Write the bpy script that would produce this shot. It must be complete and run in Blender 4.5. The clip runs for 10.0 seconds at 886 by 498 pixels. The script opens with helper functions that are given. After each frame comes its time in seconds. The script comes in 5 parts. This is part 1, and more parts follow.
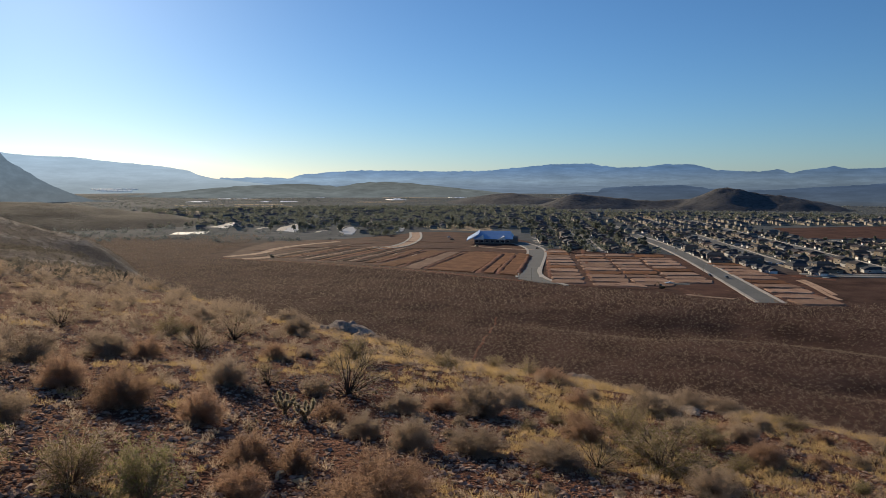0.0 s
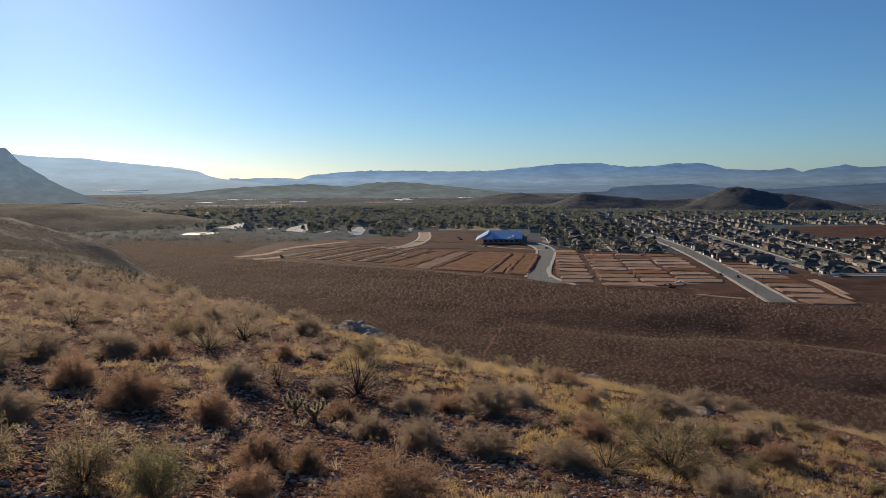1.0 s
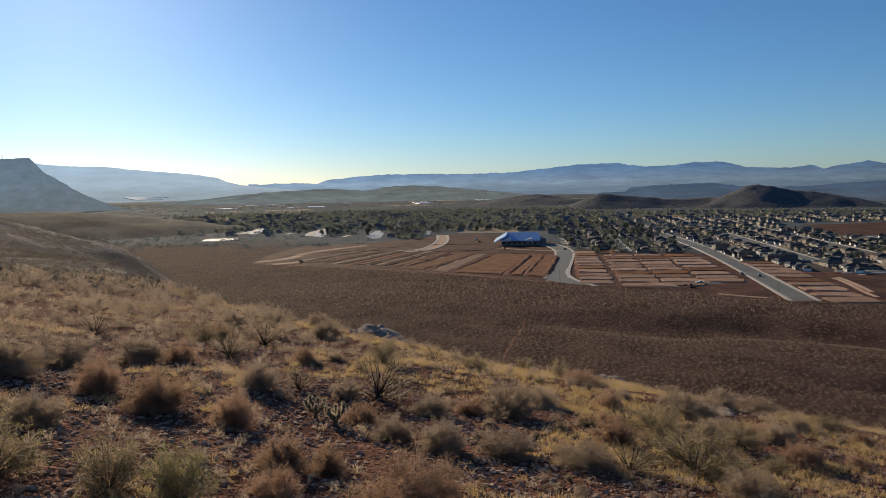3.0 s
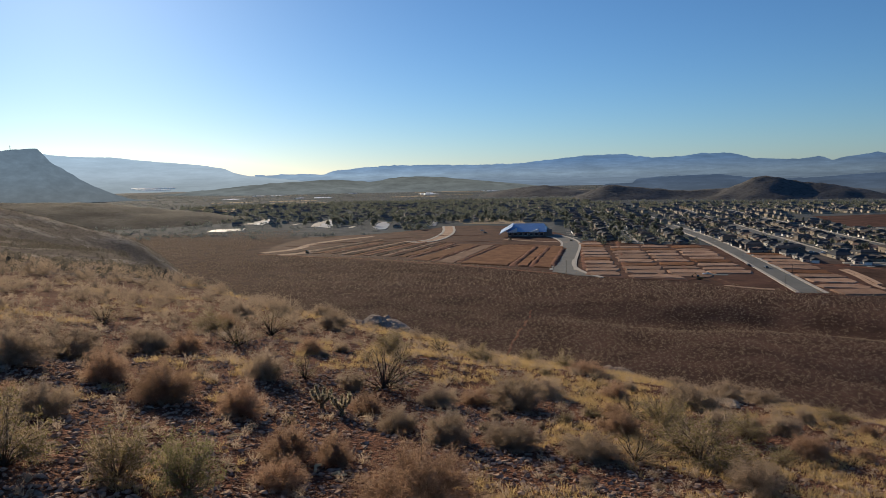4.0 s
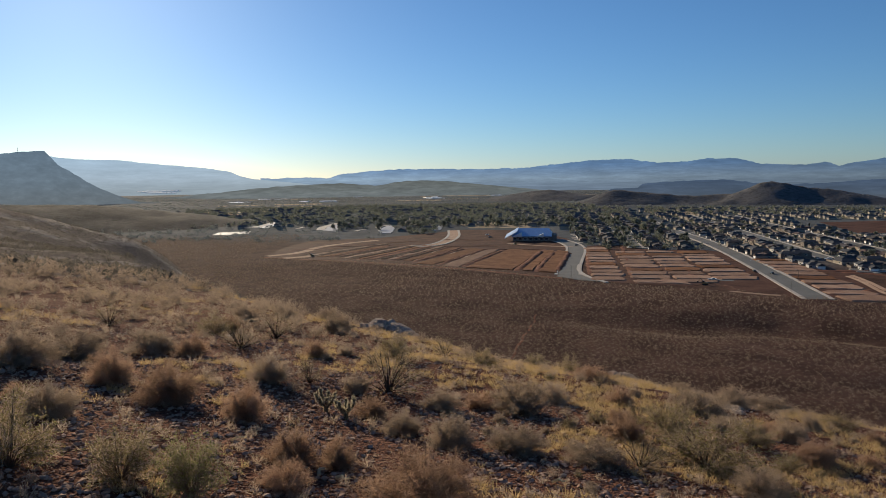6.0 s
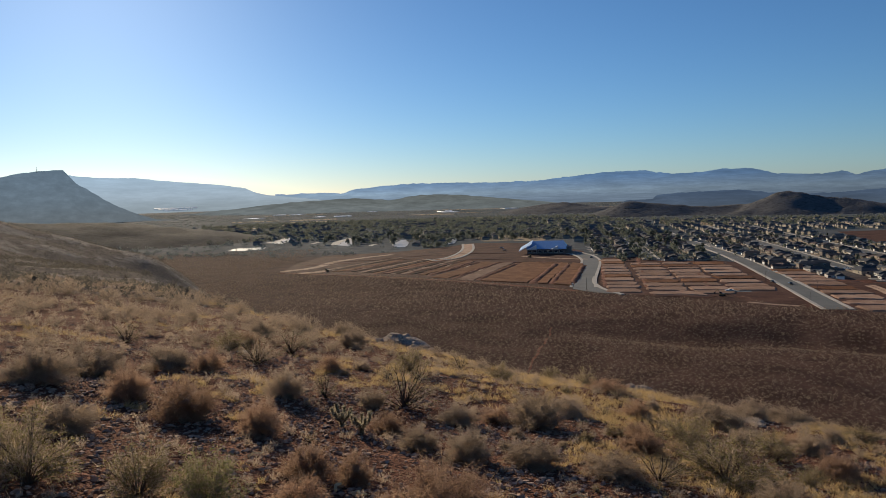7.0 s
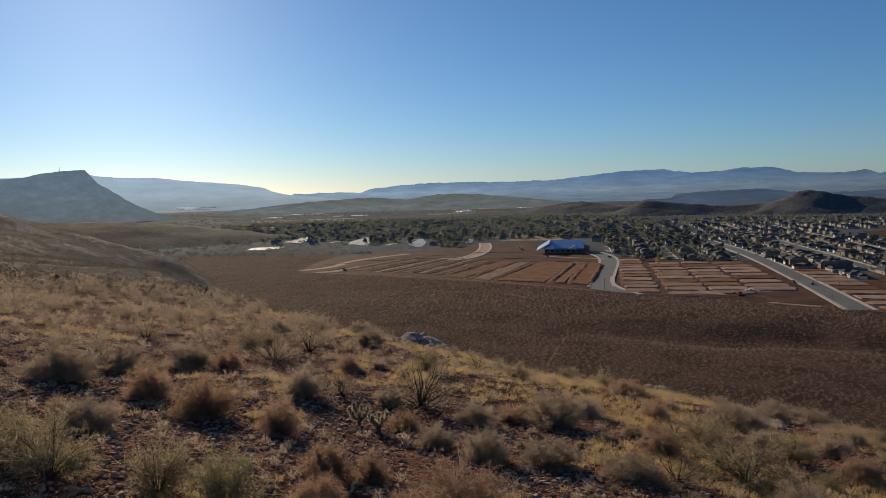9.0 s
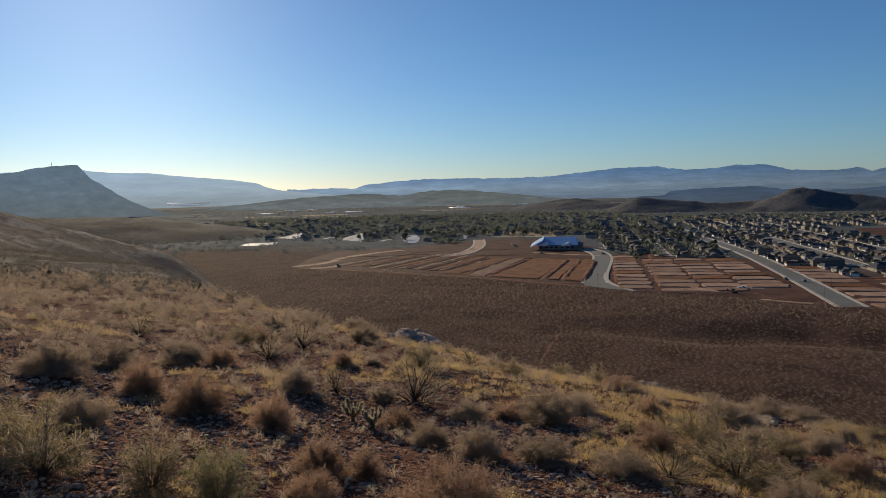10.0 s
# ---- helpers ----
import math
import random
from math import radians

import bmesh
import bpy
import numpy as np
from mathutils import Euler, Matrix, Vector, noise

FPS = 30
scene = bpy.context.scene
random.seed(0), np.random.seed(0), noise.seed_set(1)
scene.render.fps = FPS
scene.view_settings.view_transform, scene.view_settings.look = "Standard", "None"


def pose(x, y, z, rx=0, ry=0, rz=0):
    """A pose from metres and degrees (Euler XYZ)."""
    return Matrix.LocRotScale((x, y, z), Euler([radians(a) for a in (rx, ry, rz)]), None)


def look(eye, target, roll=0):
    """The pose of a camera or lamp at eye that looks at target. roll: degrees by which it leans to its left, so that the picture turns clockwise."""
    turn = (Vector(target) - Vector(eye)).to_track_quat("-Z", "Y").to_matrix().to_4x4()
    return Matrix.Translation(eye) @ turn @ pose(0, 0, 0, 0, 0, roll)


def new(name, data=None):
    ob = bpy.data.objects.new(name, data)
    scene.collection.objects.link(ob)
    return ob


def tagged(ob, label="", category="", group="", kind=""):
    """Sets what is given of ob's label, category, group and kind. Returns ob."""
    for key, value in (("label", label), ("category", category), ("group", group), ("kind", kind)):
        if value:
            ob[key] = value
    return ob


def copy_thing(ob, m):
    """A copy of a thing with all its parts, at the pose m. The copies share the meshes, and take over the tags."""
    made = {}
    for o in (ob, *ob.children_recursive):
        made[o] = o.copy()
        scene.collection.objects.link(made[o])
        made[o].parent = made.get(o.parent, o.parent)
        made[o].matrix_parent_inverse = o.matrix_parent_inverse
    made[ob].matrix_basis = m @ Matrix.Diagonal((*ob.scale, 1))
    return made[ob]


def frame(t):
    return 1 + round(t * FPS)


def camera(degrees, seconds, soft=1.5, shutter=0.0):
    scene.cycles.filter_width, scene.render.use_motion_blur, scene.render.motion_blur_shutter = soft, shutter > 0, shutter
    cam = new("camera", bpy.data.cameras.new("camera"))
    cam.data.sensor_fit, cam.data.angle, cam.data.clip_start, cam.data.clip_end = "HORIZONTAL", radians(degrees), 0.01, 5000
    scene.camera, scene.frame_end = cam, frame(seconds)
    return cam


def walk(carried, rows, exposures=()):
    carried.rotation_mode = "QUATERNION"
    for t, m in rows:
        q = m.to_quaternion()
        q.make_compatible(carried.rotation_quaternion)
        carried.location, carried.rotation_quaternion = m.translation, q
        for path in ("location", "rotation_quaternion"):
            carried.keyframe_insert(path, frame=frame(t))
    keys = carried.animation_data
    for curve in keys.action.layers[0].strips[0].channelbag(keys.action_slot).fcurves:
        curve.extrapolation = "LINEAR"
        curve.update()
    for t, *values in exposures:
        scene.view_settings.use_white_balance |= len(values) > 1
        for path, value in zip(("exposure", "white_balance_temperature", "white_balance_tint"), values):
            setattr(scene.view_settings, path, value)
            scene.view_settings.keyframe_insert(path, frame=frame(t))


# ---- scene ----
# ---------------- camera: held in the hand on a hillside, turning slowly ----------------
cam = camera(64.0, 10.0, soft=0.75)
PLAN = 1.45          # the valley is drawn on a plan at 1 : 1.45 and set out at full size at the end
EYE = 48.0 * PLAN
ROWS = [
    (0.0, 84.400, 0.000, 0.000),
    (0.5, 84.448, -0.101, 0.320),
    (1.0, 84.396, 0.210, 0.708),
    (1.5, 84.350, 0.285, 0.967),
    (2.0, 84.470, 0.547, 1.185),
    (2.5, 84.731, 0.742, 1.359),
    (3.0, 84.635, 1.113, 2.099),
    (4.5, 83.738, 1.051, 2.628),
    (5.0, 83.929, 1.007, 2.479),
    (5.5, 83.870, 0.766, 2.696),
    (7.0, 85.385, 1.514, 4.122),
    (7.5, 85.233, 1.551, 4.747),
    (8.0, 85.327, 1.357, 4.869),
    (8.5, 85.266, 1.473, 5.156),
    (9.0, 85.370, 1.574, 5.506),
    (9.5, 85.411, 1.655, 5.409),
    (10.0, 85.059, 1.376, 5.041),
]
walk(cam, [(t, pose(0, 0, EYE, rx, ry, rz)) for t, rx, ry, rz in ROWS],
     exposures=((0.0, 0.24, 6150, 5), (5.5, 0.22, 6150, 5), (7.0, 0.14, 6150, 5), (8.0, 0.03, 6150, 5), (10.0, -0.01, 6150, 5)))

# ---------------- sky, sun, exposure ----------------
SUN_AZ, SUN_EL = -30.0, 18.0
world = bpy.data.worlds.new("desert_sky")
scene.world = world
world.use_nodes = True
wn = world.node_tree.nodes
wn.clear()
sky = wn.new("ShaderNodeTexSky")
sky.sky_type = "NISHITA"
sky.sun_disc = False
sky.sun_elevation, sky.sun_rotation = radians(SUN_EL), radians(SUN_AZ)
sky.altitude, sky.air_density, sky.dust_density, sky.ozone_density = 850, 1.0, 0.45, 6.4
bg = wn.new("ShaderNodeBackground")
bg.inputs["Strength"].default_value = 0.075
wo = wn.new("ShaderNodeOutputWorld")
world.node_tree.links.new(sky.outputs[0], bg.inputs[0])
world.node_tree.links.new(bg.outputs[0], wo.inputs[0])
sun_lamp = bpy.data.lights.new("sun", "SUN")
sun_lamp.energy, sun_lamp.angle, sun_lamp.color = 5.0, radians(0.53), (1.0, 0.78, 0.54)
sun = new("sun", sun_lamp)
ce = math.cos(radians(SUN_EL))
sun_dir = Vector((math.sin(radians(SUN_AZ)) * ce, math.cos(radians(SUN_AZ)) * ce, math.sin(radians(SUN_EL))))
sun.matrix_world = look(tuple(sun_dir * 300), (0, 0, 0))

# ---------------- materials ----------------
class Nodes:
    """Small builder of node trees."""

    def __init__(self, name):
        self.m = bpy.data.materials.new(name)
        self.m.use_nodes = True
        self.t = self.m.node_tree
        self.t.nodes.clear()
        self.out = self.add("ShaderNodeOutputMaterial")

    def add(self, kind, **values):
        n = self.t.nodes.new(kind)
        for k, v in values.items():
            n.inputs[k.replace("_", " ")].default_value = v
        return n

    def link(self, a, b):
        self.t.links.new(a, b)

    def where(self, local=False):
        if local:
            return self.add("ShaderNodeTexCoord").outputs["Object"]
        return self.add("ShaderNodeNewGeometry").outputs["Position"]

    def noise(self, at, scale, detail=4.0, rough=0.6):
        n = self.add("ShaderNodeTexNoise", Scale=scale, Detail=detail, Roughness=rough)
        self.link(at, n.inputs["Vector"])
        return n.outputs["Fac"]

    def ramp(self, fac, stops):
        n = self.t.nodes.new("ShaderNodeValToRGB")
        e = n.color_ramp.elements
        while len(e) < len(stops):
            e.new(0.5)
        for i, (p, c) in enumerate(stops):
            e[i].position, e[i].color = p, (*c, 1) if len(c) == 3 else c
        self.link(fac, n.inputs[0])
        return n.outputs[0]

    def mix(self, fac, a, b, mode="MIX"):
        n = self.t.nodes.new("ShaderNodeMix")
        n.data_type, n.blend_type = "RGBA", mode
        for sock, v in ((n.inputs[0], fac), (n.inputs[6], a), (n.inputs[7], b)):
            if isinstance(v, (int, float)):
                sock.default_value = v
            elif isinstance(v, tuple):
                sock.default_value = (*v, 1)
            else:
                self.link(v, sock)
        return n.outputs[2]

    def bump(self, fac, strength, distance):
        n = self.add("ShaderNodeBump", Strength=strength, Distance=distance)
        self.link(fac, n.inputs["Height"])
        return n.outputs[0]

    def surface(self, colour, rough=0.9, normal=None, metallic=0.0, specular=0.3):
        b = self.add("ShaderNodeBsdfPrincipled", Roughness=rough, Metallic=metallic)
        b.inputs["Specular IOR Level"].default_value = specular
        if isinstance(colour, tuple):
            b.inputs["Base Color"].default_value = (*colour, 1)
        else:
            self.link(colour, b.inputs["Base Color"])
        if normal:
            self.link(normal, b.inputs["Normal"])
        self.link(b.outputs[0], self.out.inputs[0])
        return b


def grey(v):
    return (v, v, v)


def earthy(name, dark, light, big, small, rough=0.95, relief=0.05, local=False, extra=None, vary=0.0):
    """Soil, stucco, concrete and the like: two colours mixed by a broad and a fine noise, with relief."""
    n = Nodes(name)
    at = n.where(local)
    broad = n.noise(at, big, 5, 0.62)
    fine = n.noise(at, small, 6, 0.7)
    c = n.mix(n.ramp(broad, [(0.3, grey(0)), (0.7, grey(1))]), dark, light)
    c = n.mix(0.55, c, n.ramp(fine, [(0.28, grey(0.45)), (0.5, grey(1)), (0.75, grey(1.5))]), "MULTIPLY")
    if vary:
        c = n.mix(vary, c, n.ramp(n.add("ShaderNodeObjectInfo").outputs["Random"], [(0.0, (0.45, 0.40, 0.38)), (1.0, (1.35, 1.3, 1.25))]), "MULTIPLY")
    if extra:
        spots = n.noise(at, extra[1], 3)
        c = n.mix(n.ramp(spots, [(extra[2], grey(0)), (extra[2] + 0.2, grey(1))]), c, extra[0])
    n.surface(c, rough, n.bump(fine, 0.6, relief), 0.0, 0.05 if rough > 0.9 else 0.3)
    return n.m


def leafy(name, dark, light, through_light=0.35, local=True):
    """Twigs, straw and leaves: each thing and each leaf a little different, with light passing through."""
    n = Nodes(name)
    info = n.add("ShaderNodeObjectInfo").outputs["Random"]
    island = n.add("ShaderNodeNewGeometry").outputs["Random Per Island"]
    c = n.mix(island, dark, light)
    c = n.mix(0.45, c, n.ramp(info, [(0.0, grey(0.6)), (1.0, grey(1.35))]), "MULTIPLY")
    d = n.add("ShaderNodeBsdfDiffuse")
    tr = n.add("ShaderNodeBsdfTranslucent")
    n.link(c, d.inputs[0])
    n.link(c, tr.inputs[0])
    mx = n.add("ShaderNodeMixShader", Fac=through_light)
    n.link(d.outputs[0], mx.inputs[1])
    n.link(tr.outputs[0], mx.inputs[2])
    n.link(mx.outputs[0], n.out.inputs[0])
    return n.m


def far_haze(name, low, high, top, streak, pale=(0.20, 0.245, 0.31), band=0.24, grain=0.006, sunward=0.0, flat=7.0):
    """Distant ranges, as if seen through kilometres of air: haze painted into a plain glowing backdrop, paler towards
    its foot and towards the sun's side.
    """
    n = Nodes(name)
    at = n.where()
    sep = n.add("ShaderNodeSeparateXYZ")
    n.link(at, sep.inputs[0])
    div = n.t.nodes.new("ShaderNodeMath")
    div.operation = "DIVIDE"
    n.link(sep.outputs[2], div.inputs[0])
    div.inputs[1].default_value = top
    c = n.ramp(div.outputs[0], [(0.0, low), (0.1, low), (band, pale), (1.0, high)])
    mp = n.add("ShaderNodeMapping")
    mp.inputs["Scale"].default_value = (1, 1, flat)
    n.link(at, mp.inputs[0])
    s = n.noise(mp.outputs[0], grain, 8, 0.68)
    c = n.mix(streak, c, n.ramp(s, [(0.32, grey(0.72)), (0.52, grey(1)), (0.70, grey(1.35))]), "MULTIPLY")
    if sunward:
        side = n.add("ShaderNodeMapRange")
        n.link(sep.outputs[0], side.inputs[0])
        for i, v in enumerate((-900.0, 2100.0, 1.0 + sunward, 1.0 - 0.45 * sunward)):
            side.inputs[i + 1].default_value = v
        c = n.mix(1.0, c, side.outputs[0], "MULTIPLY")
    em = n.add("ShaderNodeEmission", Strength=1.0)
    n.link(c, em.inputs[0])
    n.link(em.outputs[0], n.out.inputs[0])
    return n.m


def ground_material():
    n = Nodes("desert_ground")
    at = n.where()
    cover = n.add("ShaderNodeAttribute")
    cover.attribute_name = "hillside"
    far = n.add("ShaderNodeAttribute")
    far.attribute_name = "valley"
    fine = n.noise(at, 9.0, 7, 0.72)
    mid = n.noise(at, 0.9, 5, 0.65)
    broad = n.noise(at, 0.05, 5, 0.6)
    vast = n.noise(at, 0.006, 6, 0.65)
    # stony red hillside
    hill = n.mix(n.ramp(mid, [(0.35, grey(0)), (0.65, grey(1))]), (0.10, 0.045, 0.031), (0.20, 0.103, 0.068))
    cell = n.t.nodes.new("ShaderNodeTexVoronoi")
    cell.inputs["Scale"].default_value = 13.0
    wob = n.add("ShaderNodeTexNoise", Scale=5.0, Detail=3.0)
    n.link(at, wob.inputs["Vector"])
    shift = n.t.nodes.new("ShaderNodeVectorMath")
    shift.operation = "MULTIPLY_ADD"
    n.link(wob.outputs["Color"], shift.inputs[0])
    shift.inputs[1].default_value = (0.35, 0.35, 0.35)
    n.link(at, shift.inputs[2])
    n.link(shift.outputs[0], cell.inputs["Vector"])
    hill = n.mix(0.75, hill, n.ramp(cell.outputs["Color"], [(0.0, grey(0.45)), (0.6, grey(1.0)), (1.0, grey(1.7))]), "MULTIPLY")
    hill = n.mix(n.ramp(fine, [(0.58, grey(0)), (0.68, grey(0.7))]), hill, (0.36, 0.22, 0.14))
    pebbles = n.bump(cell.outputs["Distance"], 1.0, -0.06)
    # hillside redness greyed out with distance: haze painted into the colour, pale outcrops besides
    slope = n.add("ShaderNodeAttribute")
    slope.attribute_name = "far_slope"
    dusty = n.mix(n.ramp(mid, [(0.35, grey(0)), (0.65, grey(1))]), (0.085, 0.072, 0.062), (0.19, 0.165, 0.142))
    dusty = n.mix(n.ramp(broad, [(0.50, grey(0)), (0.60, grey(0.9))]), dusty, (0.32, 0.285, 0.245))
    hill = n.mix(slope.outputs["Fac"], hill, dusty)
    # brown plain below
    plain = n.mix(n.ramp(broad, [(0.35, grey(0)), (0.65, grey(1))]), (0.063, 0.0385, 0.030), (0.113, 0.070, 0.054))
    plain = n.mix(0.6, plain, n.ramp(mid, [(0.3, grey(0.6)), (0.7, grey(1.35))]), "MULTIPLY")
    # settled and farmed valley floor, tinted blue-grey to imitate haze
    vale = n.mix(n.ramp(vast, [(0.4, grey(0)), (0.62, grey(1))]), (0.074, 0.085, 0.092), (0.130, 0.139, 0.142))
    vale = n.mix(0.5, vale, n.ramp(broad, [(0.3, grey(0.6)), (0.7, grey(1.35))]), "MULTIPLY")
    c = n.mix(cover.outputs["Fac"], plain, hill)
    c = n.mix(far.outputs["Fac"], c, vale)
    b = n.add("ShaderNodeBump", Strength=0.8, Distance=0.02)
    n.link(fine, b.inputs["Height"])
    n.link(pebbles, b.inputs["Normal"])
    n.surface(c, 1.0, b.outputs[0], 0.0, 0.02)
    return n.m


M_GROUND = ground_material()
M_RED = earthy("graded_red_earth", (0.050, 0.0255, 0.0195), (0.125, 0.064, 0.046), 0.05, 1.2, relief=0.12, extra=((0.24, 0.13, 0.085), 0.16, 0.6))
M_PAD = earthy("pale_pad_earth", (0.225, 0.14, 0.10), (0.385, 0.26, 0.185), 0.09, 1.4, relief=0.10, extra=((0.17, 0.095, 0.064), 0.25, 0.62), vary=0.55)
M_REDPAD = earthy("orange_pad_earth", (0.13, 0.060, 0.032), (0.285, 0.142, 0.072), 0.09, 1.4, relief=0.12, extra=((0.075, 0.034, 0.022), 0.22, 0.60), vary=0.6)
M_DARKEARTH = earthy("dark_bare_earth", (0.035, 0.019, 0.014), (0.075, 0.040, 0.028), 0.1, 1.5, relief=0.1)
M_BERM = earthy("loose_dug_earth", (0.12, 0.055, 0.038), (0.26, 0.125, 0.08), 0.2, 1.5, relief=0.15)
M_TRACK = earthy("dusty_track", (0.34, 0.22, 0.15), (0.50, 0.36, 0.26), 0.1, 2.0)
M_ASPHALT = earthy("worn_asphalt", (0.098, 0.098, 0.088), (0.15, 0.147, 0.13), 0.05, 6.0, rough=0.75, relief=0.01)
M_KERB = earthy("kerb_concrete", (0.34, 0.31, 0.27), (0.45, 0.41, 0.36), 0.2, 4.0, rough=0.85, relief=0.01)
M_FIELD = earthy("dry_field", (0.27, 0.21, 0.14), (0.38, 0.30, 0.20), 0.02, 0.5)
M_ROCK = earthy("weathered_rock", (0.20, 0.155, 0.125), (0.52, 0.43, 0.345), 2.6, 9.0, relief=0.12, local=True, extra=((0.11, 0.09, 0.075), 3.0, 0.56))
# base colour paled towards blue-grey: haze over the hills beyond the town
M_HILL = earthy("dry_hill", (0.082, 0.083, 0.088), (0.138, 0.134, 0.132), 0.012, 0.12, relief=2.5, extra=((0.05, 0.05, 0.048), 0.09, 0.52))
M_BENCH = earthy("dark_scrub_bench", (0.028, 0.028, 0.032), (0.060, 0.057, 0.059), 0.02, 0.15, relief=2.0, extra=((0.03, 0.03, 0.026), 0.09, 0.5))
M_STUCCO = [earthy("stucco_" + w, d, l, 0.3, 3.0, rough=0.9, relief=0.005) for w, d, l in (
    ("sand", (0.19, 0.155, 0.12), (0.25, 0.21, 0.165)), ("cream", (0.30, 0.255, 0.20), (0.37, 0.325, 0.26)),
    ("taupe", (0.15, 0.125, 0.105), (0.20, 0.17, 0.145)), ("white", (0.42, 0.40, 0.37), (0.50, 0.48, 0.45)))]
M_ROOF = [earthy("tile_" + w, d, l, 0.3, 2.5, rough=0.75, relief=0.04) for w, d, l in (
    ("umber", (0.034, 0.028, 0.027), (0.062, 0.050, 0.046)), ("slate", (0.031, 0.033, 0.038), (0.057, 0.060, 0.066)),
    ("clay", (0.07, 0.042, 0.034), (0.105, 0.064, 0.050)))]
M_GARDENWALL = earthy("garden_block", (0.17, 0.145, 0.12), (0.235, 0.20, 0.17), 0.3, 3.0, rough=0.92, relief=0.01)
# far roofs lightened so that distance looks low in contrast, as in haze
M_FARROOF = earthy("hazed_far_roofs", (0.085, 0.083, 0.086), (0.15, 0.143, 0.14), 0.02, 0.6, rough=0.92, relief=0.03)
M_DOOR = earthy("painted_door", (0.74, 0.72, 0.68), (0.82, 0.80, 0.76), 0.5, 4.0, rough=0.6, relief=0.003)
M_TRIM = earthy("white_trim", (0.72, 0.71, 0.69), (0.80, 0.79, 0.77), 0.5, 4.0, rough=0.6, relief=0.003)
M_BLUE = earthy("blue_metal_roof", (0.25, 0.40, 0.65), (0.33, 0.49, 0.72), 0.15, 3.0, rough=0.4, relief=0.01)
M_BLOCK = earthy("school_block", (0.17, 0.14, 0.125), (0.23, 0.195, 0.17), 0.3, 3.0, relief=0.01)
M_TWIG = leafy("rust_twigs", (0.26, 0.167, 0.115), (0.52, 0.355, 0.24), 0.62)
M_GREYTWIG = leafy("grey_twigs", (0.26, 0.20, 0.15), (0.52, 0.41, 0.30), 0.6)
M_STEM = leafy("woody_stems", (0.10, 0.073, 0.053), (0.20, 0.15, 0.11), 0.0)
M_DARKSTEM = leafy("dark_stems", (0.045, 0.034, 0.026), (0.10, 0.076, 0.058), 0.0)
M_OLIVE = leafy("olive_leaves", (0.16, 0.14, 0.062), (0.33, 0.28, 0.12), 0.55)
M_STRAW = leafy("straw_grass", (0.42, 0.295, 0.135), (0.72, 0.535, 0.275), 0.56)
M_HILLSCRUB = leafy("hillside_scrub_twigs", (0.085, 0.078, 0.062), (0.20, 0.175, 0.14), 0.45)
M_SCRUB = leafy("plain_scrub", (0.165, 0.126, 0.096), (0.31, 0.242, 0.182), 0.5)
M_NEARSCRUB = leafy("plain_scrub_near", (0.17, 0.132, 0.098), (0.35, 0.278, 0.208), 0.5)
# leaf colour lightened beyond real foliage to imitate haze over the town
M_TREE = leafy("hazed_tree_leaves", (0.115, 0.128, 0.105), (0.215, 0.225, 0.18), 0.52)
# brush paled towards blue-grey: haze painted into the leaf colour
M_HAZEBRUSH = leafy("hazed_valley_leaves", (0.145, 0.162, 0.158), (0.25, 0.27, 0.258), 0.5)
M_BARK = leafy("bark", (0.08, 0.06, 0.045), (0.14, 0.11, 0.085), 0.0)
M_SPINE = leafy("pale_spines", (0.45, 0.37, 0.24), (0.75, 0.66, 0.46), 0.5)


def plain_paint(name, colour, rough=0.4, metallic=0.0):
    n = Nodes(name)
    n.surface(colour, rough, None, metallic, 0.5)
    return n.m


def glass_dark():
    n = Nodes("window_glass")
    n.surface((0.03, 0.04, 0.05), 0.08, None, 0.0, 0.6)
    return n.m


M_GLASS = glass_dark()
M_RUBBER = plain_paint("tyre_rubber", (0.02, 0.02, 0.02), 0.8)
M_PAINTS = [plain_paint("car_" + w, c, 0.3) for w, c in (("white", (0.75, 0.75, 0.74)), ("dark", (0.035, 0.037, 0.042)), ("silver", (0.45, 0.46, 0.47)), ("red", (0.30, 0.04, 0.03)))]
M_YELLOW = plain_paint("machine_yellow", (0.22, 0.14, 0.045), 0.45)
M_POLE = plain_paint("weathered_pole", (0.10, 0.085, 0.07), 0.8)
M_PVC = plain_paint("white_membrane", (0.72, 0.73, 0.74), 0.35)
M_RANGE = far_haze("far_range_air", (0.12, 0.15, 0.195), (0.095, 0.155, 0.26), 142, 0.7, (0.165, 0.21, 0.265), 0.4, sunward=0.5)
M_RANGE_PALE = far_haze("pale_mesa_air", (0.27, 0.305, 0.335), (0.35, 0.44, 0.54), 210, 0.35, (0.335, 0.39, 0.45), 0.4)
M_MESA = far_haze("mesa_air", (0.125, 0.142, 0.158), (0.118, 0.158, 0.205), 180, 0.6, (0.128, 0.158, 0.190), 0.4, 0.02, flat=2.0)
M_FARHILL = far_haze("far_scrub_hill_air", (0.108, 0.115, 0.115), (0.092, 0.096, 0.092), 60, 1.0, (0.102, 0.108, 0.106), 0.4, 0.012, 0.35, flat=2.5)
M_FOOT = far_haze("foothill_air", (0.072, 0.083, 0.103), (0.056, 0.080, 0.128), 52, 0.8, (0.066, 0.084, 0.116))

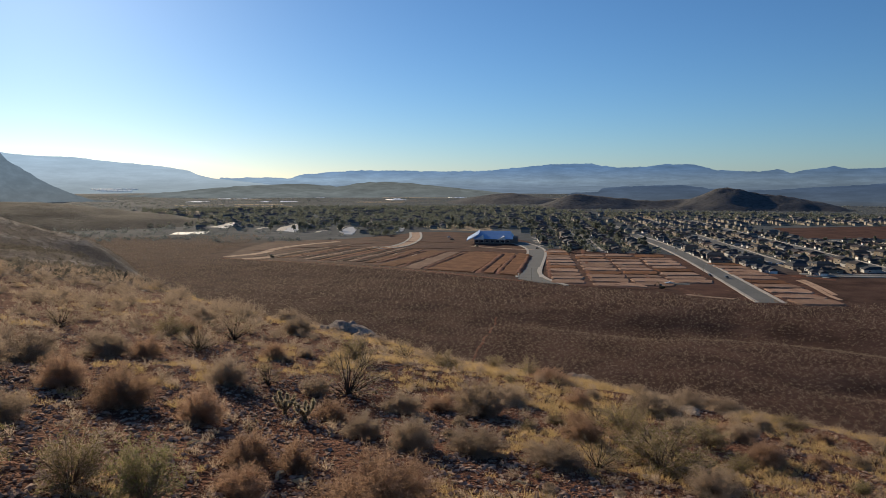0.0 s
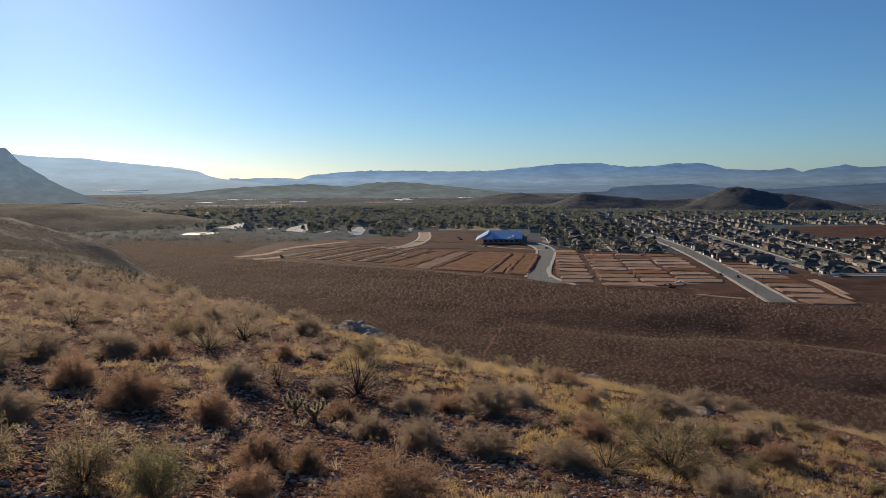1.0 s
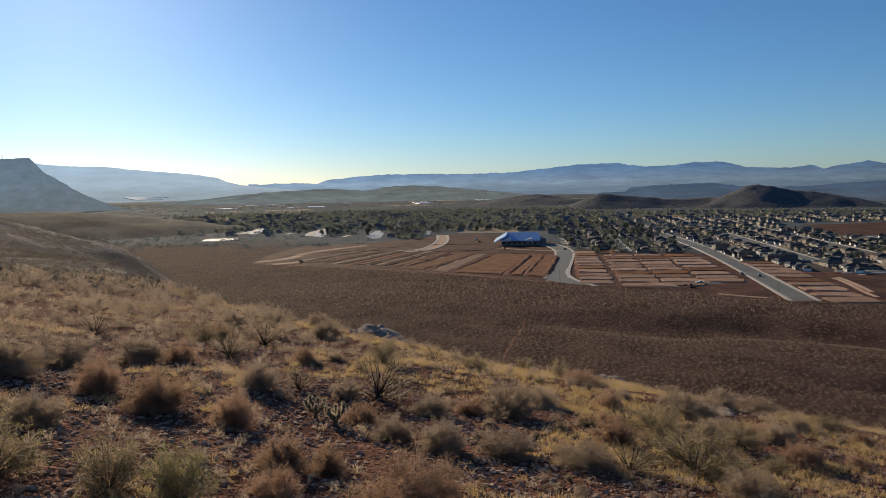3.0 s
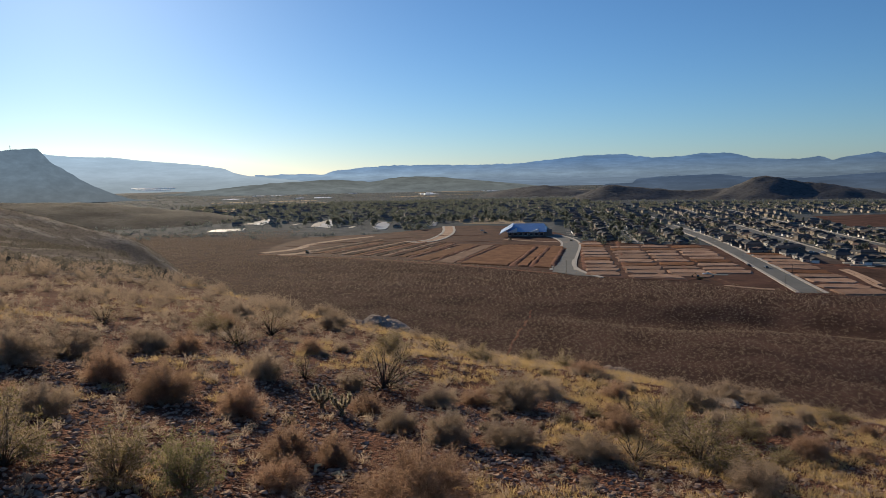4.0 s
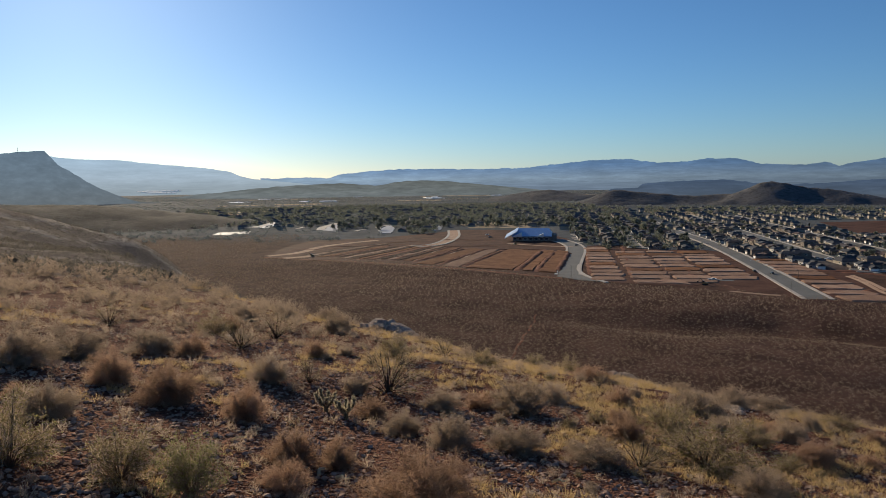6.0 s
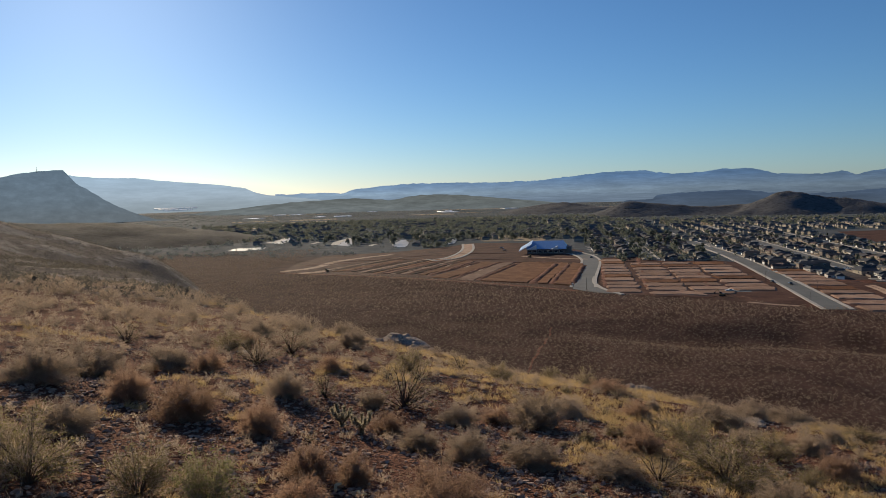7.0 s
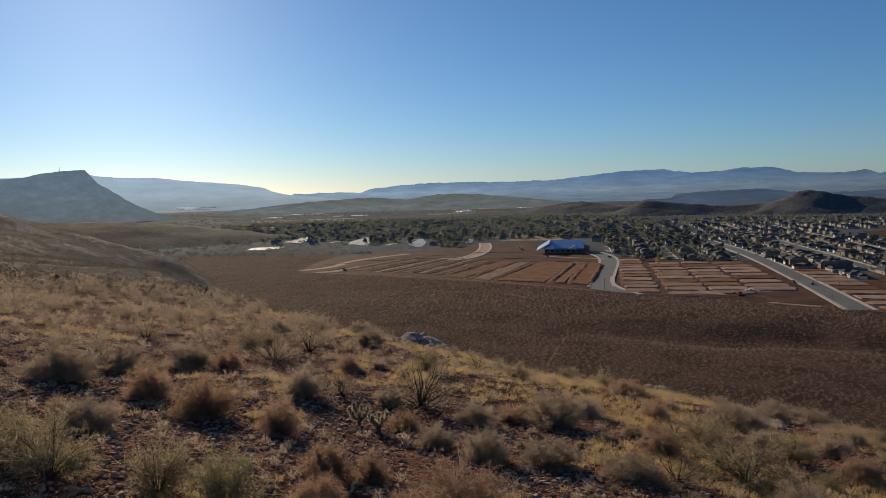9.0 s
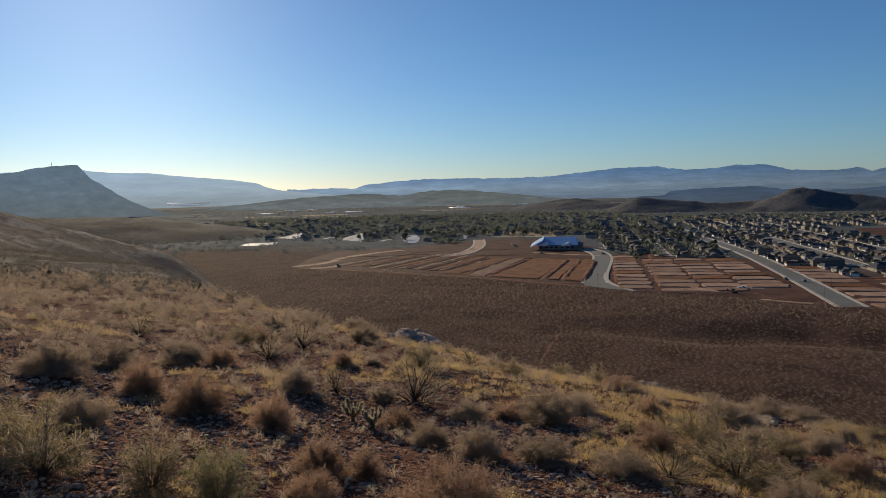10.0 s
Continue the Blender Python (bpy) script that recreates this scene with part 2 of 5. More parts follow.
# ---------------- helpers for meshes ----------------
def vnoise(x, y, seed=0):
    """Smooth value noise on arrays, -1 to 1."""
    x, y = np.asarray(x, float), np.asarray(y, float)
    ix, iy = np.floor(x), np.floor(y)
    fx, fy = x - ix, y - iy
    fx, fy = fx * fx * (3 - 2 * fx), fy * fy * (3 - 2 * fy)

    def h(a, b):
        s = np.sin(a * 127.1 + b * 311.7 + seed * 74.7) * 43758.5453
        return s - np.floor(s)

    v = (h(ix, iy) * (1 - fx) + h(ix + 1, iy) * fx) * (1 - fy) + (h(ix, iy + 1) * (1 - fx) + h(ix + 1, iy + 1) * fx) * fy
    return v * 2 - 1


def fbm(x, y, seed=0, octaves=4):
    return sum(vnoise(x * 2**k, y * 2**k, seed + k) / 2**k for k in range(octaves)) / 1.6


def smooth(a, lo, hi):
    t = np.clip((np.asarray(a, float) - lo) / (hi - lo), 0, 1)
    return t * t * (3 - 2 * t)


def mesh_of(name, verts, faces, material, slick=False):
    me = bpy.data.meshes.new(name)
    me.from_pydata(np.asarray(verts).tolist() if not isinstance(verts, list) else verts, [], faces if isinstance(faces, list) else faces.tolist())
    me.materials.append(material)
    if slick:
        me.polygons.foreach_set("use_smooth", [True] * len(me.polygons))
    me.update()
    return me


def thing(name, label, category, m=None, group="", kind=""):
    """An Empty at the thing's base."""
    ob = new(name)
    if m is not None:
        ob.matrix_basis = m
    return tagged(ob, label, category, group, kind)


def part(name, bm, material, parent=None, label="", slick=False):
    """Links a bmesh, or a mesh, as one mesh object under a thing or a part."""
    if isinstance(bm, bpy.types.Mesh):
        me = bm
    else:
        me = bpy.data.meshes.new(name)
        bm.to_mesh(me)
        bm.free()
        me.materials.append(material)
        if slick:
            me.polygons.foreach_set("use_smooth", [True] * len(me.polygons))
    ob = new(name, me)
    ob.parent = parent
    return tagged(ob, label) if label else ob


def box(bm, x0, y0, z0, x1, y1, z1, bevel=0.0):
    r = bmesh.ops.create_cube(bm, size=1.0, matrix=Matrix.LocRotScale(((x0 + x1) / 2, (y0 + y1) / 2, (z0 + z1) / 2), None, (x1 - x0, y1 - y0, z1 - z0)))
    if bevel:
        bmesh.ops.bevel(bm, geom=list({e for v in r["verts"] for e in v.link_edges}), offset=bevel, segments=1, affect="EDGES")
    return bm


def new_box(*a, **k):
    return box(bmesh.new(), *a, **k)


def tube(bm, a, b, r0, r1, sides=8):
    a, b = Vector(a), Vector(b)
    q = (b - a).to_track_quat("Z", "Y").to_matrix().to_4x4()
    bmesh.ops.create_cone(bm, cap_ends=True, segments=sides, radius1=r0, radius2=r1, depth=(b - a).length, matrix=Matrix.Translation((a + b) / 2) @ q)
    return bm


# ---------------- the land: one sheet to the horizon ----------------
BROW_AZ = [-180, -75, -40, -32, -24, -21.3, -17.9, -14.4, -8, -4.4, -0.7, 3, 7.5, 12.7, 17.6, 22.3, 33, 60, 180]
BROW_R = [300, 320, 280, 230, 90, 64, 52, 42, 39, 36.5, 31, 30.5, 27.5, 27, 25.5, 25, 24, 24, 300]
SPUR_AZ = [-180, -60, -45, -37.8, -35.4, -32.9, -30.2, -27.4, -24.6, -22, -18, -13]
SPUR_Z = [-20, 40, 50, 43, 38, 34, 29.5, 24, 17, 8, -10, -40]
FRONT_X = [-320, -137, -74, -7, 38, 54, 126, 157, 330]
FRONT_Y = [490, 439, 415, 375, 339, 322, 280, 272, 262]


def slope_plan(x, y):
    """The slope on which the camera stands, as seen from an eye 48 m over the plain."""
    r, az = np.hypot(x, y), np.degrees(np.arctan2(x, y))
    brow = np.interp(az, BROW_AZ, BROW_R)
    g = 0.12 * x + 0.16 * y
    g = np.where(g < 0, 30 * np.tanh(g / 30), g)
    k = 0.06 * brow + 0.4
    over = k * np.logaddexp(0, (r - brow) / k)
    bumps = 0.10 * fbm(x / 1.9, y / 1.9, 3, 2) + 0.30 * fbm(x / 9, y / 9, 5) * smooth(r, 3, 14) + 2.2 * fbm(x / 55, y / 55, 8) * smooth(r, 50, 140)
    spur = np.interp(az, SPUR_AZ, SPUR_Z) - 0.10 * np.maximum(330 - r, 0) - 0.22 * np.maximum(r - 330, 0) + 3.0 * fbm(x / 40, y / 40, 9)
    slope = 45.7 - g - 0.55 * over + bumps
    w = smooth(r, 60, 150)
    return 2.5 * np.logaddexp(slope / 2.5, spur / 2.5) * w + slope * (1 - w)


def hillside(x, y):
    """Height of the camera's slope: at true size near by, and its farther spur set out with the valley."""
    r, az = np.hypot(x, y), np.degrees(np.arctan2(x, y))
    w = smooth(r, 60, 120) * (1 - smooth(np.abs(az + 70), 43, 51))
    return (slope_plan(x, y) + EYE - EYE / PLAN) * (1 - w) + PLAN * slope_plan(x / PLAN, y / PLAN) * w


def plain(x, y):
    x, y = x / PLAN, y / PLAN
    past = y - np.interp(x, FRONT_X, FRONT_Y)
    rough = 1 - smooth(past, -45, -8)
    wash = np.exp(-(((y - 218 - 22 * np.sin(x / 41.0 + 0.6) - 6 * np.sin(x / 13.0)) / 15) ** 2)) * smooth(x, 5, 60)
    wash2 = np.exp(-(((y - 178 - 8 * np.sin(x / 29.0 + 1) + 0.12 * x) / 9) ** 2)) * smooth(x, 60, 110)
    return PLAN * rough * (1.6 * fbm(x / 70, y / 70, 11) + 0.35 * fbm(x / 12, y / 12, 14) - 3.6 * wash - 3.0 * wash2)


def ground_z(x, y):
    x, y = np.asarray(x, float), np.asarray(y, float)
    h, p = hillside(x, y), plain(x, y)
    k = 3.0
    return p + k * np.logaddexp(0, (h - p) / k)


def build_ground():
    az = np.radians(np.concatenate([np.arange(-180, -50, 5.0), np.arange(-50, 50, 0.3), np.arange(50, 180, 5.0)]))
    rings = [0.5]
    while rings[-1] < 4900:
        rings.append(rings[-1] * 1.032)
    rings = np.array(rings)
    R, A = np.meshgrid(rings, az, indexing="ij")
    X, Y = R * np.sin(A), R * np.cos(A)
    Z = ground_z(X, Y)
    nr, na = R.shape
    v = np.stack([X, Y, Z], -1).reshape(-1, 3)
    i, j = np.meshgrid(np.arange(nr - 1), np.arange(na), indexing="ij")
    j2 = (j + 1) % na
    f = np.stack([i * na + j, i * na + j2, (i + 1) * na + j2, (i + 1) * na + j], -1).reshape(-1, 4)[:, ::-1]
    v = np.concatenate([v, [[0.0, 0.0, float(ground_z(0.0, 0.0))]]])
    faces = f.tolist() + [[k, (k + 1) % na, nr * na] for k in range(na)]
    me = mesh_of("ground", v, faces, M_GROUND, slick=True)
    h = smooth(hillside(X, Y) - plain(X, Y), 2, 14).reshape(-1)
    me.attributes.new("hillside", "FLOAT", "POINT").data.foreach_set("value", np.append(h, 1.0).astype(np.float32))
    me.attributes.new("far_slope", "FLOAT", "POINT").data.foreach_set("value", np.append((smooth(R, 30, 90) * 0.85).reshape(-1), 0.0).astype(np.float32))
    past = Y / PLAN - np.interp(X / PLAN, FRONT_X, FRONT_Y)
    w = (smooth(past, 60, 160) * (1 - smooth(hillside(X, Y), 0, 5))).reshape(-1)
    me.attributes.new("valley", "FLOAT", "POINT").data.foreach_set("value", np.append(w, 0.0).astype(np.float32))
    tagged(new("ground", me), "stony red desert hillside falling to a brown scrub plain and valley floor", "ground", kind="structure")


build_ground()


def polar(az, r):
    return r * math.sin(radians(az)), r * math.cos(radians(az))


def hill(name, ridge, spread, material, label, step, seed, cap=0.0, slope=0.9):
    """A hill along a ridge of (azimuth, distance, height) points, steep below its cap and concave at its foot."""
    pts = np.array([(*polar(a, r), z) for a, r, z in ridge])
    x0, y0 = pts[:, 0].min() - spread * 1.6, pts[:, 1].min() - spread * 1.6
    x1, y1 = pts[:, 0].max() + spread * 1.6, pts[:, 1].max() + spread * 1.6
    xs, ys = np.arange(x0, x1 + step, step), np.arange(y0, y1 + step, step)
    X, Y = np.meshgrid(xs, ys, indexing="ij")
    Z = np.full(X.shape, -40.0)
    high = pts[:, 2].max()
    wob = fbm(X / (spread * 0.55), Y / (spread * 0.55), seed, 5)
    for (ax, ay, az_), (bx, by, bz) in zip(pts[:-1], pts[1:]):
        dx, dy = bx - ax, by - ay
        t = np.clip(((X - ax) * dx + (Y - ay) * dy) / (dx * dx + dy * dy), 0, 1)
        d = np.hypot(X - ax - t * dx, Y - ay - t * dy)
        top = az_ + t * (bz - az_)
        d = np.maximum(0, d - cap) * (1 + 0.30 * wob)
        u = np.clip(1 - d / (spread * (0.55 + 0.45 * top / high)), 0, 1)
        Z = np.maximum(Z, (top + 6) * u ** slope - 6)
    Z = np.maximum(Z, -6 + 0 * Z) + 0.03 * spread * 0.3 * fbm(X / 18, Y / 18, seed + 4, 4) * smooth(Z, 0, 15)
    nx, ny = X.shape
    i, j = np.meshgrid(np.arange(nx - 1), np.arange(ny - 1), indexing="ij")
    f = np.stack([i * ny + j, (i + 1) * ny + j, (i + 1) * ny + j + 1, i * ny + j + 1], -1).reshape(-1, 4)
    zc = Z.reshape(-1)
    f = f[(zc[f].max(axis=1) > -5)]
    me = mesh_of(name, np.stack([X, Y, Z], -1).reshape(-1, 3), f, material, slick=True)
    tagged(new(name, me), label, "hill", kind="structure")


# hill_1 and hill_4 glow: haze is painted into their emission, not lit
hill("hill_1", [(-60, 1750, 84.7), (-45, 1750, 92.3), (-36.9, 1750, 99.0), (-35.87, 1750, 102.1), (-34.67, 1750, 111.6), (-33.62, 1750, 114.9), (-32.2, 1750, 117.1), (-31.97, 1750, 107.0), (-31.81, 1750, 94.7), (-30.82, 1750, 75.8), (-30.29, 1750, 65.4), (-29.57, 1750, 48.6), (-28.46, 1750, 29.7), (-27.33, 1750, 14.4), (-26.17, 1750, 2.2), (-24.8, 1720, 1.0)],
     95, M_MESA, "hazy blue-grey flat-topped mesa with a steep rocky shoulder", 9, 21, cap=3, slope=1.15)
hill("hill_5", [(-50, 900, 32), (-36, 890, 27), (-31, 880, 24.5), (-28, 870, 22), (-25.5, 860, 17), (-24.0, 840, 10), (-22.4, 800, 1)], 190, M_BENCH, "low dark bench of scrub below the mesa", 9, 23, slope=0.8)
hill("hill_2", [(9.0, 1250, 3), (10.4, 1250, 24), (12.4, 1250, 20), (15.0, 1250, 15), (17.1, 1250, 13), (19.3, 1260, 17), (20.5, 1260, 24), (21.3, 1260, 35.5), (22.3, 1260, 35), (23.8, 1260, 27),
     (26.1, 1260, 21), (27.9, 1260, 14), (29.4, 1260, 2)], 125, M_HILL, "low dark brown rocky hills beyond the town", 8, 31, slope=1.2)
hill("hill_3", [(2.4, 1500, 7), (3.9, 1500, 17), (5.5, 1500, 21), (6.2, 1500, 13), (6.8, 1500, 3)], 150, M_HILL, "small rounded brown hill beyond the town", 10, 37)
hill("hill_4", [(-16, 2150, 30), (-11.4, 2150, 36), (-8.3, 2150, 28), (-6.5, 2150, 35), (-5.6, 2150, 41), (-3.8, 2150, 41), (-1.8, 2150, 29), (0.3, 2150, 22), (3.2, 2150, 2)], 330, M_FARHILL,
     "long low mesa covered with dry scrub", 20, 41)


def range_(name, line, r, material, label, seed, rough, foot=-5, skirt=0, lift=0.0):
    """A far mountain range as a backdrop: a crest line, its face falling to the valley."""
    az = np.arange(line[0][0], line[-1][0], 0.08)
    z = np.interp(az, [a for a, _ in line], [b for _, b in line])
    z = z + lift + rough * fbm(az * 2.3, az * 0 + seed, seed, 6) + 0.35 * rough * fbm(az * 9, az * 0 + seed, seed + 2, 3)
    rows = 7
    v, f = [], []
    for k in range(rows):
        t = k / (rows - 1)
        rr = r - 260 * t**0.8 + 30 * fbm(az * 1.5, az * 0 + k * 0.3, seed + 9, 3) * (0 < k < rows - 1)
        zz = foot + (z - foot) * (1 - t) ** 1.2
        for a, d, h in zip(az, rr, zz):
            v.append((*polar(a, d), h))
    # glowing apron laid over the far valley floor, standing in for haze
    if skirt:
        for d, h in ((r - 450, 4.0 + lift), (skirt, 0.4), (skirt - 40, -2.0)):
            for a in az:
                v.append((*polar(a, d), h))
        v[(rows - 1) * len(az):rows * len(az)] = [(p[0], p[1], 8.0 + lift) for p in v[(rows - 1) * len(az):rows * len(az)]]
        rows += 3
    n = len(az)
    for k in range(rows - 1):
        for i in range(n - 1):
            f.append((k * n + i, (k + 1) * n + i, (k + 1) * n + i + 1, k * n + i + 1))
    me = mesh_of(name, v, f, material, slick=True)
    tagged(new(name, me), label, "mountains", kind="structure")


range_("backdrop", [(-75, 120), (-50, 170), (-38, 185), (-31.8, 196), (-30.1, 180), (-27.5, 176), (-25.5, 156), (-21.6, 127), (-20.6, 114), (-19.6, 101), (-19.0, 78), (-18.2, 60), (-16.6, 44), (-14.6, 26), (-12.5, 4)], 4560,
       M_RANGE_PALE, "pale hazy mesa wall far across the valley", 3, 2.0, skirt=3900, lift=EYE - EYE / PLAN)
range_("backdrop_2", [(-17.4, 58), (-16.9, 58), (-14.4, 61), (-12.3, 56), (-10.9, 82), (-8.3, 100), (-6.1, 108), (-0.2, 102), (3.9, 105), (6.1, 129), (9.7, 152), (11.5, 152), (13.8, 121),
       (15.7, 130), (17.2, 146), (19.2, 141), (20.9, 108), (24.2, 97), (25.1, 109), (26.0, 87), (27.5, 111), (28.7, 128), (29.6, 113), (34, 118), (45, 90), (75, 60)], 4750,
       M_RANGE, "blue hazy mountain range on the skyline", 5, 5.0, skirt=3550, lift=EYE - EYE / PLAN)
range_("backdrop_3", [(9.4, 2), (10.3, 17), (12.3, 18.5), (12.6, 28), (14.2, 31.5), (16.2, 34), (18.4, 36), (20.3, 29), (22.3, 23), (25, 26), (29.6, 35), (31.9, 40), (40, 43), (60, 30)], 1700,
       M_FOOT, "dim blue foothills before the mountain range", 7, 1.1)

# ---------------- building site and roads on the plain ----------------
GRID = radians(6.5)
UX, UY = math.cos(GRID), -math.sin(GRID)
VX, VY = math.sin(GRID), math.cos(GRID)


def st(s, t):
    """The town's street grid to the world: s across, t along the streets."""
    return s * UX + t * VX, s * UY + t * VY


def resample(pts, step, closed=False):
    pts = [Vector(p).to_2d() for p in pts]
    out = []
    n = len(pts)
    for i in range(n if closed else n - 1):
        a, b = pts[i], pts[(i + 1) % n]
        k = max(1, int((b - a).length / step))
        out += [a + (b - a) * (j / k) for j in range(k)]
    if not closed:
        out.append(pts[-1])
    return out


def rounded(pts, times=2):
    """Corner cutting on an open line."""
    pts = [Vector(p) for p in pts]
    for _ in range(times):
        q = [pts[0]]
        for a, b in zip(pts[:-1], pts[1:]):
            q += [a * 0.75 + b * 0.25, a * 0.25 + b * 0.75]
        pts = q + [pts[-1]]
    return pts


def earth_patch(name, outline, top, material, label, category, jitter=0.6, step=6.0, batter=0.0, seed=1, kind="structure"):
    """A slab of worked earth with a ragged edge; batter: how far its sides slope out."""
    rnd = random.Random(seed)
    pts = resample(outline, step, True)
    pts = [p + Vector((rnd.uniform(-jitter, jitter), rnd.uniform(-jitter, jitter))) for p in pts]
    c = sum(pts, Vector((0, 0))) / len(pts)
    bm = bmesh.new()
    up = [bm.verts.new((p.x, p.y, top + rnd.uniform(-0.04, 0.04))) for p in pts]
    lo = [bm.verts.new(((p + (p - c).normalized() * batter).x, (p + (p - c).normalized() * batter).y, -0.4)) for p in pts]
    f = bm.faces.new(up)
    n = len(up)
    for i in range(n):
        bm.faces.new((up[i], lo[i], lo[(i + 1) % n], up[(i + 1) % n]))
    bmesh.ops.triangulate(bm, faces=[f])
    bmesh.ops.recalc_face_normals(bm, faces=bm.faces)
    return tagged(part(name, bm, material), label, category, kind=kind)


def ribbon(bm, line, w0, w1, z0, z1):
    """A strip between offsets w0 and w1 from a line, with thickness from z0 up to z1."""
    line = [Vector(p).to_2d() for p in line]
    rows = []
    for i, p in enumerate(line):
        a, b = line[max(0, i - 1)], line[min(len(line) - 1, i + 1)]
        d = (b - a).normalized()
        nrm = Vector((d.y, -d.x))
        l, r = p + nrm * w0, p + nrm * w1
        rows.append([bm.verts.new((l.x, l.y, z0)), bm.verts.new((l.x, l.y, z1)), bm.verts.new((r.x, r.y, z1)), bm.verts.new((r.x, r.y, z0))])
    for a, b in zip(rows[:-1], rows[1:]):
        for k in range(4):
            bm.faces.new((a[k], a[(k + 1) % 4], b[(k + 1) % 4], b[k]))
    bm.faces.new(rows[0])
    bm.faces.new(rows[-1][::-1])
    bmesh.ops.recalc_face_normals(bm, faces=bm.faces)
    return bm


def road(name, line, width, label, kerbs=True, walk_width=1.6, material=None, z=0.20):
    line = rounded(line)
    ob = tagged(part(name, ribbon(bmesh.new(), line, -width / 2, width / 2, -0.3, z), material or M_ASPHALT), label, "road", kind="structure")
    if kerbs:
        for side in (-1, 1):
            a, b = sorted((side * width / 2, side * (width / 2 + walk_width)))
            part("kerb", ribbon(bmesh.new(), line, a, b, -0.3, z + 0.16), M_KERB, ob, "pale concrete kerb and footway")
    return ob


earth_patch("graded_ground", [(-135.9, 435.8), (-104.2, 420.4), (-73.5, 408.9), (-38.8, 390.1), (-7.1, 370.6), (33.5, 344.7), (38.0, 334.9), (52.0, 395.3), (65.6, 493.6), (66.2, 547.9), (56.6, 585.5), (38.2, 628.5), (8.3, 648.9), (-22.8, 648.9), (-41.3, 615.6), (-83.7, 568.8), (-133.3, 547.9), (-139.9, 493.6)],
            0.10, M_RED, "bare red graded earth of a building site", "earth", seed=2)
earth_patch("graded_ground_2", [(48.8, 334.9), (55.7, 320.4), (74.3, 311.9), (90.0, 307.1), (101.8, 315.3), (102.9, 296.3), (117.4, 282.1), (122.4, 270.4), (130.0, 267.9), (155.2, 271.6), (165.5, 303.9), (173.9, 342.7), (166.4, 366.0), (164.9, 406.1), (157.1, 429.5), (138.4, 459.4), (105.3, 459.4), (97.2, 493.6), (72.9, 489.5)],
            0.10, M_RED, "bare red graded earth around house lots", "earth", seed=3)
earth_patch("graded_ground_3", [(325.8, 702.1), (456.6, 727.7), (502.8, 719.0), (414.1, 591.3), (353.0, 568.8), (296.7, 574.3)], 0.10, M_RED, "bare red field at the edge of town", "earth", seed=4)
earth_patch("dry_field", [(-22.7, 727.7), (9.8, 764.7), (60.1, 745.8), (44.5, 663.3), (-10.2, 670.7)], 0.10, M_FIELD, "pale dry mown field", "field", seed=5)
earth_patch("dry_field_2", [(217.7, 863.6), (211.2, 960.1), (265.6, 991.7), (302.1, 889.2), (268.2, 828.0)], 0.10, M_FIELD, "pale dry field before the hills", "field", seed=6)

fr = random.Random(31)
for k in range(16):
    # strips of dry field far across the valley
    az, r = fr.uniform(-20, 8), fr.uniform(1080, 2000)
    half, deep = fr.uniform(1.2, 3.0), fr.uniform(20, 60)
    earth_patch("dry_field", [(r_ * math.sin(radians(a)), r_ * math.cos(radians(a))) for a, r_ in ((az - half, r), (az + half, r), (az + half, r + deep), (az - half, r + deep))],
                0.12 + 0.01 * k, M_FIELD, "pale dry field strip across the valley", "field", jitter=5, step=25, seed=90 + k)

# asphalt
road("road_1", [(42.1, 344.7), (46.1, 375.3), (52.2, 408.9), (59.7, 449.0), (64.0, 481.6), (62.9, 510.5), (56.4, 538.1), (46.5, 547.9)], 10.0, "new grey asphalt road with pale concrete kerbs")
road("road_2", [(127.7, 272.9), (143.2, 370.6), (157.2, 474.0), (161.9, 538.1), (163.9, 603.2), (169.3, 670.7), (174.1, 736.6)], 8.5, "long straight grey asphalt street with pale kerbs")
earth_patch("apron", [(36.2, 338.8), (40.8, 370.6), (51.8, 370.6), (49.9, 348.8), (53.9, 322.2), (46.1, 325.7)], 0.19, M_ASPHALT, "grey asphalt apron at the road's end", "paving", jitter=0.1, seed=7)
tagged(part("kerb_line", ribbon(bmesh.new(), rounded([(53.2, 385.0), (49.7, 366.0), (49.1, 346.7), (51.7, 331.2), (56.4, 318.7)]), -1.0, 1.0, -0.3, 0.40), M_KERB), "pale concrete kerb curving round the apron", "kerb", kind="structure")
road("road_4", [(-25.1, 642.0), (-21.8, 579.8), (-26.2, 528.6), (-33.8, 501.9), (-47.0, 493.6)], 7.0, "curving pale street at the edge of the site", walk_width=2.0, material=M_TRACK)
road("road_5", [(113.7, 323.9), (105.1, 325.7), (96.4, 327.5), (92.2, 331.2)], 7.0, "short asphalt stub among the lots", kerbs=False)
